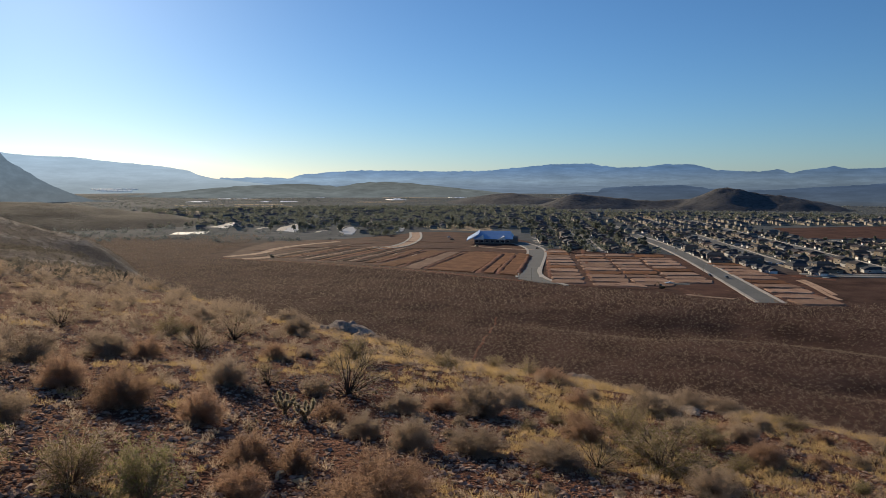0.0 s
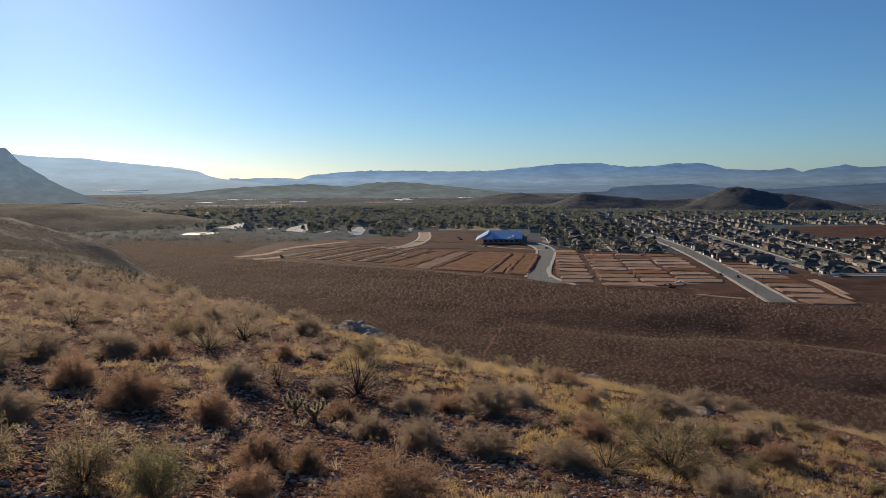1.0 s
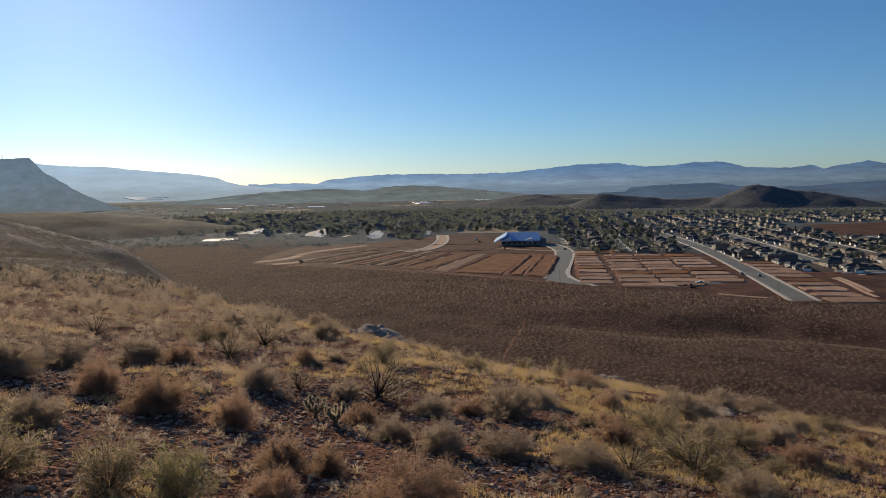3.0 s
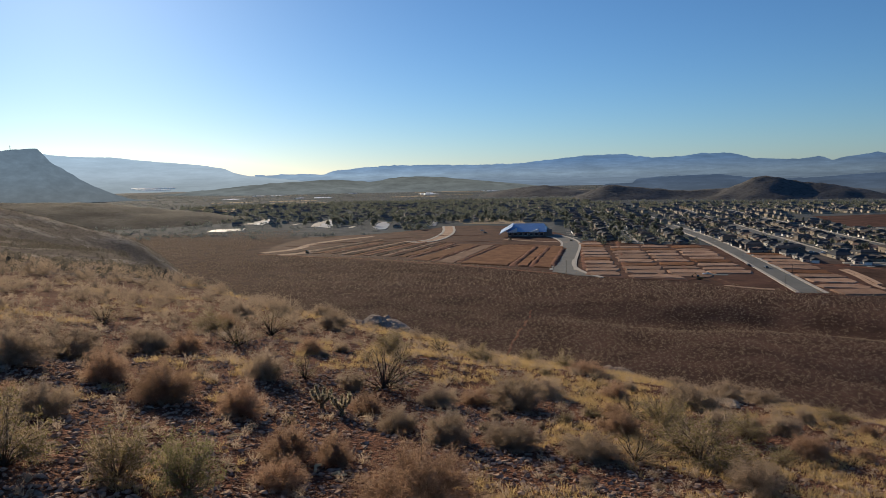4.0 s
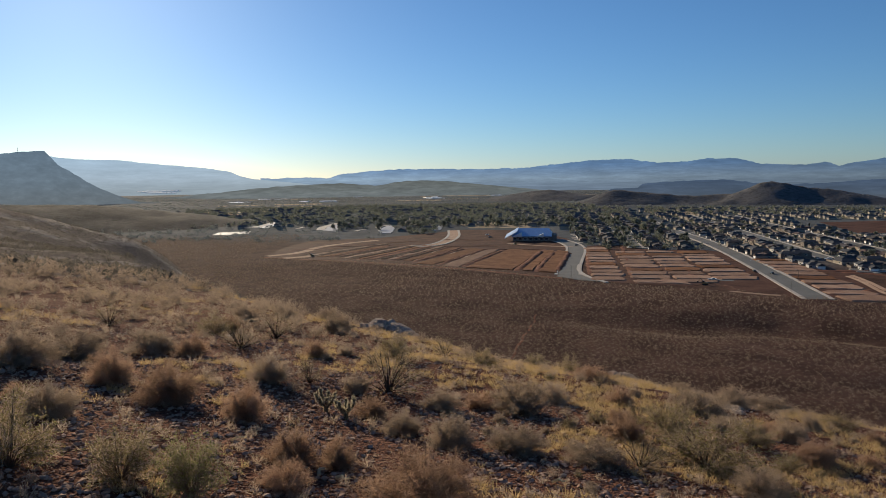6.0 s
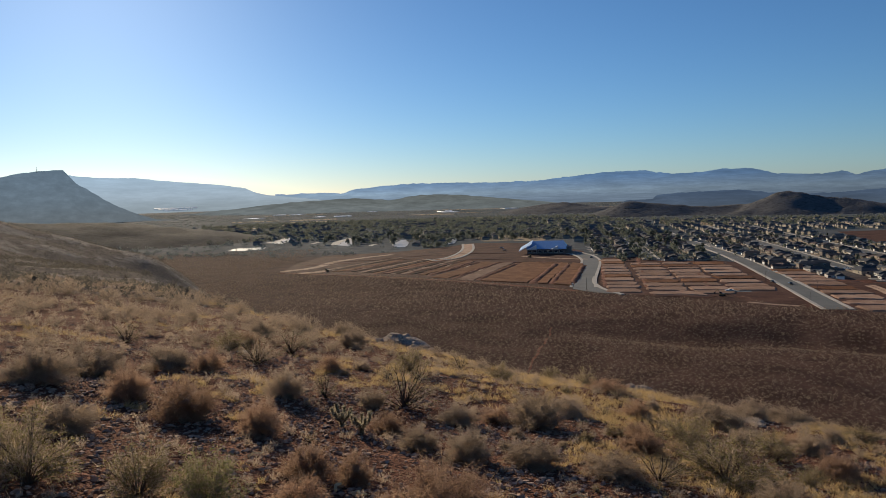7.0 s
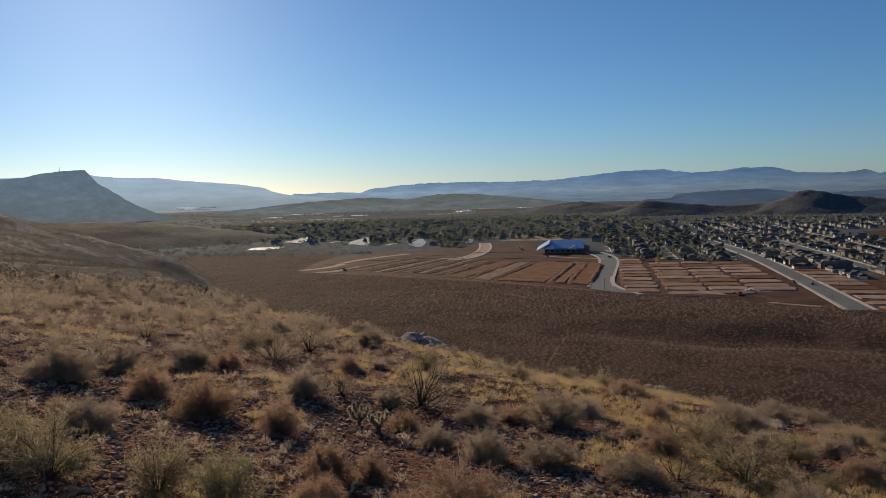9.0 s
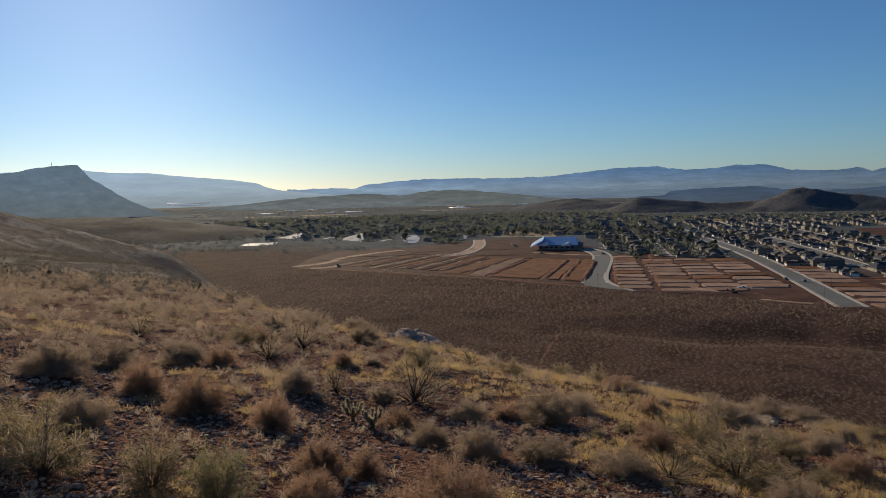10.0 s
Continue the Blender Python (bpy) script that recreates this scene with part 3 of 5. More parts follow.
for k, line in enumerate(([(-135.0, 432.7), (-103.5, 417.5), (-73.0, 406.1), (-38.6, 387.5), (-7.1, 368.3), (37.8, 333.0)], [(-135.2, 439.0), (-117.4, 459.4), (-117.0, 493.6), (-100.2, 523.9), (-80.7, 547.9)], [(-121.1, 426.5), (-106.2, 435.8), (-103.8, 455.8)],
                          [(169.2, 334.9), (166.5, 315.3), (160.2, 291.9), (158.6, 279.4)], [(172.3, 336.8), (169.0, 315.3), (163.3, 291.9)], [(101.9, 293.3), (109.8, 286.2), (117.4, 282.1)], [(-61.6, 417.5), (-50.7, 439.0), (-44.1, 462.9)],
                          [(18.8, 510.5), (37.9, 493.6), (62.1, 481.6)], [(-454.4, 1120.8), (-383.3, 1025.5), (-310.8, 930.4)], [(-303.3, 727.7), (-313.4, 795.1), (-285.2, 863.6)], [(221.8, 1008.3), (241.8, 960.1), (259.5, 889.2)])):
    road("track", line, (3.2, 6.5, 7.5, 2.2, 2.2, 2.2, 3.2, 3.2, 26, 17, 3.2)[k], "pale dusty dirt track", kerbs=False, material=M_BERM if k == 0 else M_TRACK, z=0.16 + 0.006 * k)


# pale courts and street ends among the trees of the old quarter
COURTS = ([(-234.3, 710.4), (-229.6, 719.0), (-228.6, 745.8), (-231.6, 795.1)], [(-152.1, 663.3), (-159.2, 702.1), (-158.0, 727.7), (-155.6, 764.7)], [(-100.8, 686.1), (-102.2, 719.0), (-94.7, 719.0), (-85.1, 678.3), (-85.2, 642.0), (-88.8, 635.2)],
          [(-114.9, 642.0), (-114.5, 663.3), (-108.1, 663.3)], [(-180.3, 686.1), (-179.3, 710.4), (-170.4, 702.1)])
CLEAR = []
for k, line in enumerate(COURTS):
    road("lane", line, (13, 8, 5, 4, 4)[k], "pale concrete lane among trees", kerbs=False, material=M_KERB, z=0.24 + 0.01 * k)
    for cx, cy in line:
        for back in (0, 16):
            CLEAR.append((cx * (1 - back / cy), cy - back, 12))
CLEAR += [(a, b, 30) for a, b in ((-449.4, 1142.1), (-385.7, 1043.2), (-332.1, 960.1), (-307.6, 764.7), (-304.7, 805.8), (-294.0, 839.5))]


def cleared(x, y):
    return sum(((x - a) ** 2 + (y - b) ** 2 < c * c) for a, b, c in CLEAR) > 0


# house pads: low flat terraces with battered sides
def pad(s0, t0, s1, t1, height, material, seed):
    rnd = random.Random(seed)
    b = 1.6
    c = [(s0 + b, t0), (s1 - b, t0 - 1), (s1, t0 + b), (s1, t1 - b), (s1 - b, t1 + 1), (s0 + b, t1), (s0, t1 - b), (s0, t0 + b)]
    c = [st(a + rnd.uniform(-0.8, 0.8), b + rnd.uniform(-1.2, 1.2)) for a, b in c]
    earth_patch("house_pad", c, height, material, "flat pale earth pad graded for a new house", "earth pad", jitter=0.55, step=3.0, batter=1.7, seed=seed, kind="")[
        "group"] = "house pads"


n_pad = 0
for s0, s1, ts in ((14.5, 29.0, range(330, 474, 14)), (32.5, 49.5, range(323, 462, 14)), (52.0, 68.0, range(325, 455, 14)), (70.5, 88.0, range(336, 450, 14)),
                   (105.0, 122.5, range(284, 420, 14))):
    for t0 in ts:
        n_pad += 1
        pad(s0, t0, s1, t0 + 9.4 + 0.9 * ((n_pad * 5) % 3 - 1), 0.34 + 0.10 * (n_pad % 3), M_PAD if (n_pad * 7) % 5 else M_REDPAD, 100 + n_pad)
sr = random.Random(8)
for k in range(26):
    # scraped wheel lines between the banks, along the fall of the site
    x0 = -118 + 5.2 * k + sr.uniform(-2, 2)
    y0 = float(np.interp(x0, FRONT_X, FRONT_Y)) + sr.uniform(8, 30)
    ln = sr.uniform(30, 75) * (0.6 if x0 < -70 else 1)
    lean = sr.uniform(0.16, 0.30) + (0.35 if x0 < -50 else 0)
    road("wheel_track", [(x0, y0), (x0 + lean * ln * 0.5 + sr.uniform(-1.5, 1.5), y0 + ln * 0.5), (x0 + lean * ln, y0 + ln)], sr.uniform(0.9, 2.4), "scraped wheel track in red earth", kerbs=False,
         material=sr.choice((M_TRACK, M_PAD, M_REDPAD, M_BERM)), z=0.12 + 0.002 * k)
for k in range(15):
    # graded strips side by side, alternately scraped pale and left dark
    x0 = -118 + 5.6 * k
    y0 = float(np.interp(x0, FRONT_X, FRONT_Y)) + sr.uniform(5, 14)
    ln, lean, w = sr.uniform(55, 85), 0.52 - 0.015 * k, sr.uniform(2.0, 4.4)
    earth_patch("earth_strip", [(x0, y0), (x0 + w, y0 - 1.5), (x0 + w + lean * ln, y0 + ln), (x0 + lean * ln, y0 + ln)], 0.22 + 0.01 * k, (M_DARKEARTH, M_PAD, M_DARKEARTH, M_REDPAD, M_BERM)[k % 5],
                "graded strip of earth on the building site", "earth pad", jitter=0.7, step=5.0, batter=0.8, seed=700 + k, kind="")["group"] = "graded strips"
earth_patch("earth_pad", [(-8.1, 375.3), (15.8, 363.7), (39.8, 459.4), (17.9, 466.6)], 0.55, M_REDPAD, "large flat orange-red earth pad", "earth pad", batter=2, seed=61, kind="")
earth_patch("earth_pad", [(20.6, 361.5), (25.4, 359.3), (46.8, 455.8), (41.6, 459.4)], 0.6, M_REDPAD, "strip of pale red graded earth", "earth pad", batter=2, seed=62, kind="")
earth_patch("earth_pad", [(29.0, 357.2), (36.9, 350.8), (54.7, 449.0), (49.0, 455.8)], 0.7, M_REDPAD, "strip of orange graded earth", "earth pad", batter=2, seed=63, kind="")
earth_patch("earth_pad", [(-36.2, 395.3), (-26.3, 390.1), (2.3, 470.2), (-7.3, 477.8)], 0.35, M_REDPAD, "strip of red graded earth", "earth pad", batter=2, seed=64, kind="")
earth_patch("earth_pad", [(-21.3, 385.0), (-12.7, 377.7), (11.6, 466.6), (4.9, 470.2)], 0.35, M_PAD, "strip of pale graded earth", "earth pad", batter=2, seed=65, kind="")
earth_patch("earth_pad", [(78.9, 320.4), (91.5, 310.3), (90.5, 320.4), (83.3, 327.5)], 0.5, M_PAD, "pale tapering tongue of graded earth", "earth pad", batter=1.5, seed=66, kind="")


def berm(a, b, width, height, seed):
    """A long bank of dug earth, uneven along its crest."""
    a, b = Vector(a), Vector(b)
    n = max(4, int((b - a).length / 3))
    d = (b - a).normalized()
    side = Vector((d.y, -d.x))
    prof = [(-1, -0.3), (-0.75, 0.15), (-0.3, 0.85), (0.1, 1.0), (0.45, 0.7), (0.8, 0.15), (1, -0.3)]
    v, f = [], []
    rnd = random.Random(seed)
    for i in range(n + 1):
        t = i / n
        swell = (0.55 + 0.6 * rnd.random()) * min(1, 6 * t + 0.1, 6 * (1 - t) + 0.1)
        p = a + (b - a) * t + side * rnd.uniform(-0.5, 0.5)
        for q, h in prof:
            v.append((p.x + side.x * q * width / 2, p.y + side.y * q * width / 2, height * h * swell if h > 0 else h))
    m = len(prof)
    for i in range(n):
        for k in range(m - 1):
            f.append((i * m + k, i * m + k + 1, (i + 1) * m + k + 1, (i + 1) * m + k))
    tagged(new("earth_bank", mesh_of("earth_bank", v, f, M_BERM, True)), "long bank of loose dug red earth", "earth bank", "earth banks")


for k, (a, b, w, h) in enumerate((((18.0, 361.5), (41.2, 462.9), 6, 2.0), ((27.0, 357.2), (47.5, 455.8), 5, 1.6), ((37.4, 352.9), (55.4, 449.0), 5, 1.8), ((-10.9, 377.7), (15.8, 470.2), 5, 1.6), ((-24.3, 387.5), (3.0, 474.0), 5, 1.6),
                                  ((-39.9, 400.6), (-9.3, 481.6), 5, 1.5), ((-54.2, 411.7), (-19.4, 493.6), 5, 1.4), ((-74.5, 414.6), (-37.2, 493.6), 5, 1.3), ((-90.9, 429.5), (-64.8, 493.6), 4, 1.2), ((-5.3, 470.2), (43.4, 466.6), 5, 1.5),
                                  ((-33.2, 493.6), (14.2, 493.6), 4, 1.2), ((-120.2, 493.6), (-50.7, 510.5), 4, 1.2), ((-134.4, 474.0), (-87.8, 489.5), 4, 1.0), ((96.4, 489.5), (70.0, 329.3), 4, 1.4), ((69.7, 470.2), (52.1, 340.7), 4, 1.3),
                                  ((118.3, 439.0), (95.4, 315.3), 4, 1.4), ((160.6, 329.3), (153.2, 276.8), 3, 1.1), ((161.5, 355.0), (195.1, 348.8), 6, 1.8), ((154.9, 423.4), (151.3, 344.7), 4, 1.2), ((172.7, 348.8), (188.6, 336.8), 5, 1.4),
                                  ((98.7, 462.9), (137.9, 445.6), 5, 1.6), ((-36.8, 547.9), (13.3, 538.1), 4, 1.2), ((-91.5, 510.5), (-44.8, 538.1), 4, 1.0))):
    berm(a, b, w * (0.8 if a[0] < 0 else 1), h * (0.4 if a[0] < 0 else 0.7 if a[0] < 45 else 0.3), 300 + k)


# glinting smooth surfaces at the far edge of the site
M_SMOOTH = earthy("smooth_new_paving", (0.33, 0.32, 0.305), (0.44, 0.43, 0.41), 0.05, 2.0, rough=0.5, relief=0.004)
for k, o in enumerate(([(-238.1, 615.6), (-242.1, 642.0), (-225.0, 648.9), (-217.0, 656.0), (-210.0, 628.5), (-223.4, 615.6)], [(-223.7, 702.1), (-227.0, 736.6), (-234.2, 784.7), (-226.3, 774.6), (-216.1, 727.7), (-213.9, 694.0)],
                       [(-147.8, 656.0), (-153.6, 702.1), (-152.4, 745.8), (-144.7, 736.6), (-138.7, 678.3), (-133.4, 642.0)], [(-96.4, 656.0), (-95.3, 702.1), (-90.7, 719.0), (-82.5, 670.7), (-78.7, 615.6), (-87.6, 615.6)],
                       [(-51.4, 656.0), (-47.1, 702.1), (-37.4, 710.4), (-37.7, 656.0), (-45.7, 635.2)])):
    earth_patch("paving", o, 0.35, M_SMOOTH, "smooth pale paving glinting in the low sun", "paving", jitter=1.0, seed=80 + k)

# ---------------- town ----------------
def prism_roof(bm, x0, y0, x1, y1, z, rise, hip, over=0.5, thick=0.25):
    """A pitched roof along x, hipped by hip metres, with eaves and thickness."""
    x0, y0, x1, y1 = x0 - over, y0 - over, x1 + over, y1 + over
    ym = (y0 + y1) / 2
    rings = []
    for dz in (0, thick):
        rings.append([bm.verts.new(p) for p in ((x0, y0, z + dz), (x1, y0, z + dz), (x1, y1, z + dz), (x0, y1, z + dz), (x0 + hip, ym, z + dz + rise), (x1 - hip, ym, z + dz + rise))])
    lo, up = rings
    for a in (up,):
        bm.faces.new((a[0], a[1], a[5], a[4]))
        bm.faces.new((a[2], a[3], a[4], a[5]))
        bm.faces.new((a[1], a[2], a[5]))
        bm.faces.new((a[3], a[0], a[4]))
    bm.faces.new((lo[3], lo[2], lo[1], lo[0]))
    for i in range(4):
        bm.faces.new((lo[i], lo[(i + 1) % 4], up[(i + 1) % 4], up[i]))
    return bm


def gable_wall(x0, y0, x1, y1, h, rise):
    """Walls of a gabled block, closed under the roof."""
    bm = bmesh.new()
    ym = (y0 + y1) / 2
    v = [bm.verts.new(p) for p in ((x0, y0, -0.5), (x1, y0, -0.5), (x1, y1, -0.5), (x0, y1, -0.5), (x0, y0, h), (x1, y0, h), (x1, y1, h), (x0, y1, h), (x0, ym, h + rise), (x1, ym, h + rise))]
    for f in ((0, 1, 5, 4), (2, 3, 7, 6), (1, 2, 6, 9, 5), (3, 0, 4, 8, 7), (4, 5, 9, 8), (6, 7, 8, 9)):
        bm.faces.new([v[i] for i in f])
    return bm


def window(parent, x, y, z, w, h, face):
    """A framed window on the wall that looks to -x, +x, -y or +y."""
    dx, dy = {"-x": (-1, 0), "+x": (1, 0), "-y": (0, -1), "+y": (0, 1)}[face]
    bm = bmesh.new()
    hw = w / 2
    if dx:
        box(bm, x - 0.06, y - hw - 0.12, z - 0.12, x + 0.06, y + hw + 0.12, z + h + 0.12)
        fr = part("window", bm, M_TRIM, parent)
        part("pane", new_box(x + dx * 0.03 - 0.06, y - hw, z, x + dx * 0.03 + 0.06, y + hw, z + h), M_GLASS, fr)
    else:
        box(bm, x - hw - 0.12, y - 0.06, z - 0.12, x + hw + 0.12, y + 0.06, z + h + 0.12)
        fr = part("window", bm, M_TRIM, parent)
        part("pane", new_box(x - hw, y + dy * 0.03 - 0.06, z, x + hw, y + dy * 0.03 + 0.06, z + h), M_GLASS, fr)


def house(kind, wall_m, roof_m, label):
    """A stucco house; its front looks to -x, its long side lies along y."""
    h = 5.6 if kind == "tall" else 2.9
    L, W = (15.5, 11.0) if kind != "small" else (12.0, 9.5)
    ob = thing("house", label, "house", None, "houses of the town")
    bm = bmesh.new()
    box(bm, -W / 2, -L / 2, -0.5, W / 2, L / 2, h)
    part("wall", bm, wall_m, ob)
    r = bmesh.new()
    prism_roof(r, -L / 2, -W / 2, L / 2, W / 2, h, 1.9, 3.4 if kind != "gable" else 0.0)
    bmesh.ops.rotate(r, verts=r.verts, cent=(0, 0, 0), matrix=Matrix.Rotation(radians(90), 3, "Z"))
    part("roof", r, roof_m, ob)
    # garage wing with its own gable
    g0, g1 = -L / 2 + 0.6, -L / 2 + 7.0
    part("garage", gable_wall(-W / 2 - 5.5, g0, -W / 2 + 2.5, g1, 2.8, 1.6), wall_m, ob)
    r = bmesh.new()
    prism_roof(r, -W / 2 - 5.5, g0, -W / 2 + 2.5, g1, 2.8, 1.7, 0.0, 0.4, 0.22)
    part("garage_roof", r, roof_m, ob)
    part("garage_door", new_box(-W / 2 - 5.58, g0 + 0.7, -0.3, -W / 2 - 5.46, g1 - 0.7, 2.3, bevel=0.03), M_DOOR, ob, "pale panelled garage door")
    part("front_door", new_box(-W / 2 - 0.08, 1.2, -0.3, -W / 2 + 0.05, 2.3, 2.1), M_DOOR, ob)
    part("driveway", new_box(-W / 2 - 13.5, g0 + 0.5, -0.3, -W / 2 - 5.5, g1 - 0.5, 0.10), M_KERB, ob, "pale concrete driveway")
    part("garden_wall", new_box(W / 2 + 6.0, -L / 2 - 2.5, -0.3, W / 2 + 6.25, L / 2 + 2.0, 1.8), M_GARDENWALL, ob, "tan block garden wall")
    if kind != "small":
        part("side_wall", new_box(-W / 2 + 1.0, L / 2 + 1.8, -0.3, W / 2 + 6.0, L / 2 + 2.02, 1.7), M_GARDENWALL, ob, "tan block side wall")
    window(ob, -W / 2, 4.6, 0.9, 1.9, 1.4, "-x")
    window(ob, 1.0, -L / 2, 0.9, 1.8, 1.3, "-y")
    window(ob, W / 2, -2.5, 0.9, 2.2, 1.4, "+x")
    window(ob, 0.5, L / 2, 0.9, 1.6, 1.3, "+y")
    if kind == "tall":
        window(ob, -W / 2, 3.6, 3.7, 1.8, 1.3, "-x")
        window(ob, -W / 2, -3.0, 3.9, 1.6, 1.1, "-x")
        window(ob, -1.5, -L / 2, 3.7, 1.6, 1.2, "-y")
        window(ob, W / 2, 3.0, 3.7, 1.8, 1.2, "+x")
    return ob


KINDS = [house("tall", M_STUCCO[0], M_ROOF[0], "two-storey sand stucco house with dark tile roof"),
         house("low", M_STUCCO[1], M_ROOF[1], "single-storey cream stucco house with grey hipped roof"),
         house("gable", M_STUCCO[0], M_ROOF[0], "single-storey sand stucco house with brown gabled roof"),
         house("small", M_STUCCO[3], M_ROOF[1], "small white stucco house with grey roof"),
         house("tall", M_STUCCO[2], M_ROOF[1], "two-storey taupe stucco house with slate-grey roof"),
         house("low", M_STUCCO[1], M_ROOF[2], "single-storey cream stucco house with clay tile roof")]
HOUSE_AT = []


def free(x, y, gap):
    return all((x - a) ** 2 + (y - b) ** 2 > gap * gap for a, b in HOUSE_AT)


def in_field(x, y):
    """The red field and the school grounds, kept clear."""
    s, t = x * UX + y * UY, x * VX + y * VY
    return (s > 222 and 585 < t < 775) or (x < 75 and y < 690 and x > -40)


spots = []
hr = random.Random(5)
# columns of houses along the streets of the grid
for s, turn, t_lo, t_hi in ((113, 0, 425, 880), (125, 0, 382, 420), (132, 180, 425, 880), (149, 180, 374, 420), (160, 0, 386, 880), (178, 180, 388, 880), (206, 0, 396, 880), (224, 180, 400, 880), (252, 0, 405, 880), (270, 180, 410, 880),
                            (298, 0, 425, 880), (316, 180, 435, 880), (344, 0, 460, 880), (362, 180, 560, 880), (390, 0, 560, 880), (408, 180, 570, 880), (436, 0, 600, 880), (80, 180, 474, 880), (62, 0, 474, 880), (34, 180, 500, 880), (18, 0, 510, 880)):
    t = t_lo
    while t < t_hi:
        x, y = st(s + hr.uniform(-2.2, 2.2), t)
        if x < 0.72 * y and not in_field(x, y):
            spots.append((x, y, turn + hr.choice((0, 0, 0, 90, -90)) + hr.uniform(-9, 9) - 6.5))
        t += (10.8 if t < 450 else 9.0) + hr.uniform(-0.6, 2.6)
placed = 0
distant = []
first = set()
for x, y, turn in sorted(spots, key=lambda p: math.hypot(p[0], p[1])):
    if not free(x, y, 7.6):
        continue
    HOUSE_AT.append((x, y))
    k = hr.choice((0, 1, 1, 3, 2, 3, 4, 5, 0, 3))
    if placed < 290:
        m = pose(x, y, 0.0, 0, 0, turn) @ Matrix.Scale(0.60 if y < 450 else hr.uniform(0.46, 0.58), 4)
        if k in first:
            copy_thing(KINDS[k], m).matrix_basis = m
        else:
            first.add(k)
            KINDS[k].matrix_basis = m
        placed += 1
    else:
        distant.append((x, y, turn))
# older quarter among the trees, farther across the valley
for _ in range(1300):
    az, r = hr.uniform(-24, 34), hr.uniform(640, 1150)
    x, y = polar(az, r)
    if free(x, y, 12) and not cleared(x, y) and not in_field(x, y) and not (az < -8 and r < 700) and not (az > 8.5 and r > 1040) and not (az < -19 and r < 900):
        HOUSE_AT.append((x, y))
        distant.append((x, y, hr.choice((0, 90, 180, 270)) + hr.uniform(-15, 15)))


def joined_houses(name, items, label):
    """Many far houses: walls in one mesh, roofs in another."""
    wall, roof = bmesh.new(), bmesh.new()
    for x, y, turn in items:
        m = pose(x, y, 0, 0, 0, turn)
        L, W, h = hr.uniform(5.5, 9), hr.uniform(4.5, 6), hr.choice((1.9, 1.9, 3.0))
        for bm, make in ((wall, lambda b: box(b, -L / 2, -W / 2, -0.4, L / 2, W / 2, h)), (roof, lambda b: prism_roof(b, -L / 2, -W / 2, L / 2, W / 2, h, 1.3, hr.choice((0.0, 2.2)), 0.3, 0.16))):
            n = len(bm.verts)
            make(bm)
            bm.verts.ensure_lookup_table()
            bmesh.ops.transform(bm, matrix=m, verts=bm.verts[n:])
    ob = tagged(part(name, wall, M_STUCCO[1]), label, "houses", kind="stuff")
    part("roofs", roof, M_FARROOF, ob)


joined_houses("distant_houses", distant, "distant pale houses with dark roofs among trees")

sheds = []
for _ in range(9):
    az, r = hr.uniform(-20, 9), hr.uniform(1450, 1950)
    sheds.append((*polar(az, r), hr.uniform(-20, 20)))
bm = bmesh.new()
for x, y, turn in sheds:
    n = len(bm.verts)
    L, W = hr.uniform(14, 40), hr.uniform(40, 70)
    box(bm, -L / 2, -W / 2, -0.3, L / 2, W / 2, 0.9, 0.3)
    bm.verts.ensure_lookup_table()
    bmesh.ops.transform(bm, matrix=pose(x, y, 0, 0, 0, turn), verts=bm.verts[n:])
tagged(part("distant_sheds", bm, M_PVC), "long low white sheds far across the valley", "sheds", kind="stuff")

# town streets
for s, t0, t1 in ((146, 425, 880), (192, 385, 880), (238, 395, 590), (284, 400, 590), (330, 430, 590), (48, 480, 880)):
    road("street", [st(s, t0), st(s, (t0 + t1) / 2), st(s, t1)], 8.0, "grey residential street with pale kerbs")
for t, s0, s1 in ((372, 140, 300), (580, 100, 330)):
    road("street", [st(s0, t), st((s0 + s1) / 2, t), st(s1, t)], 7.0, "grey residential cross street with pale kerbs", z=0.23)


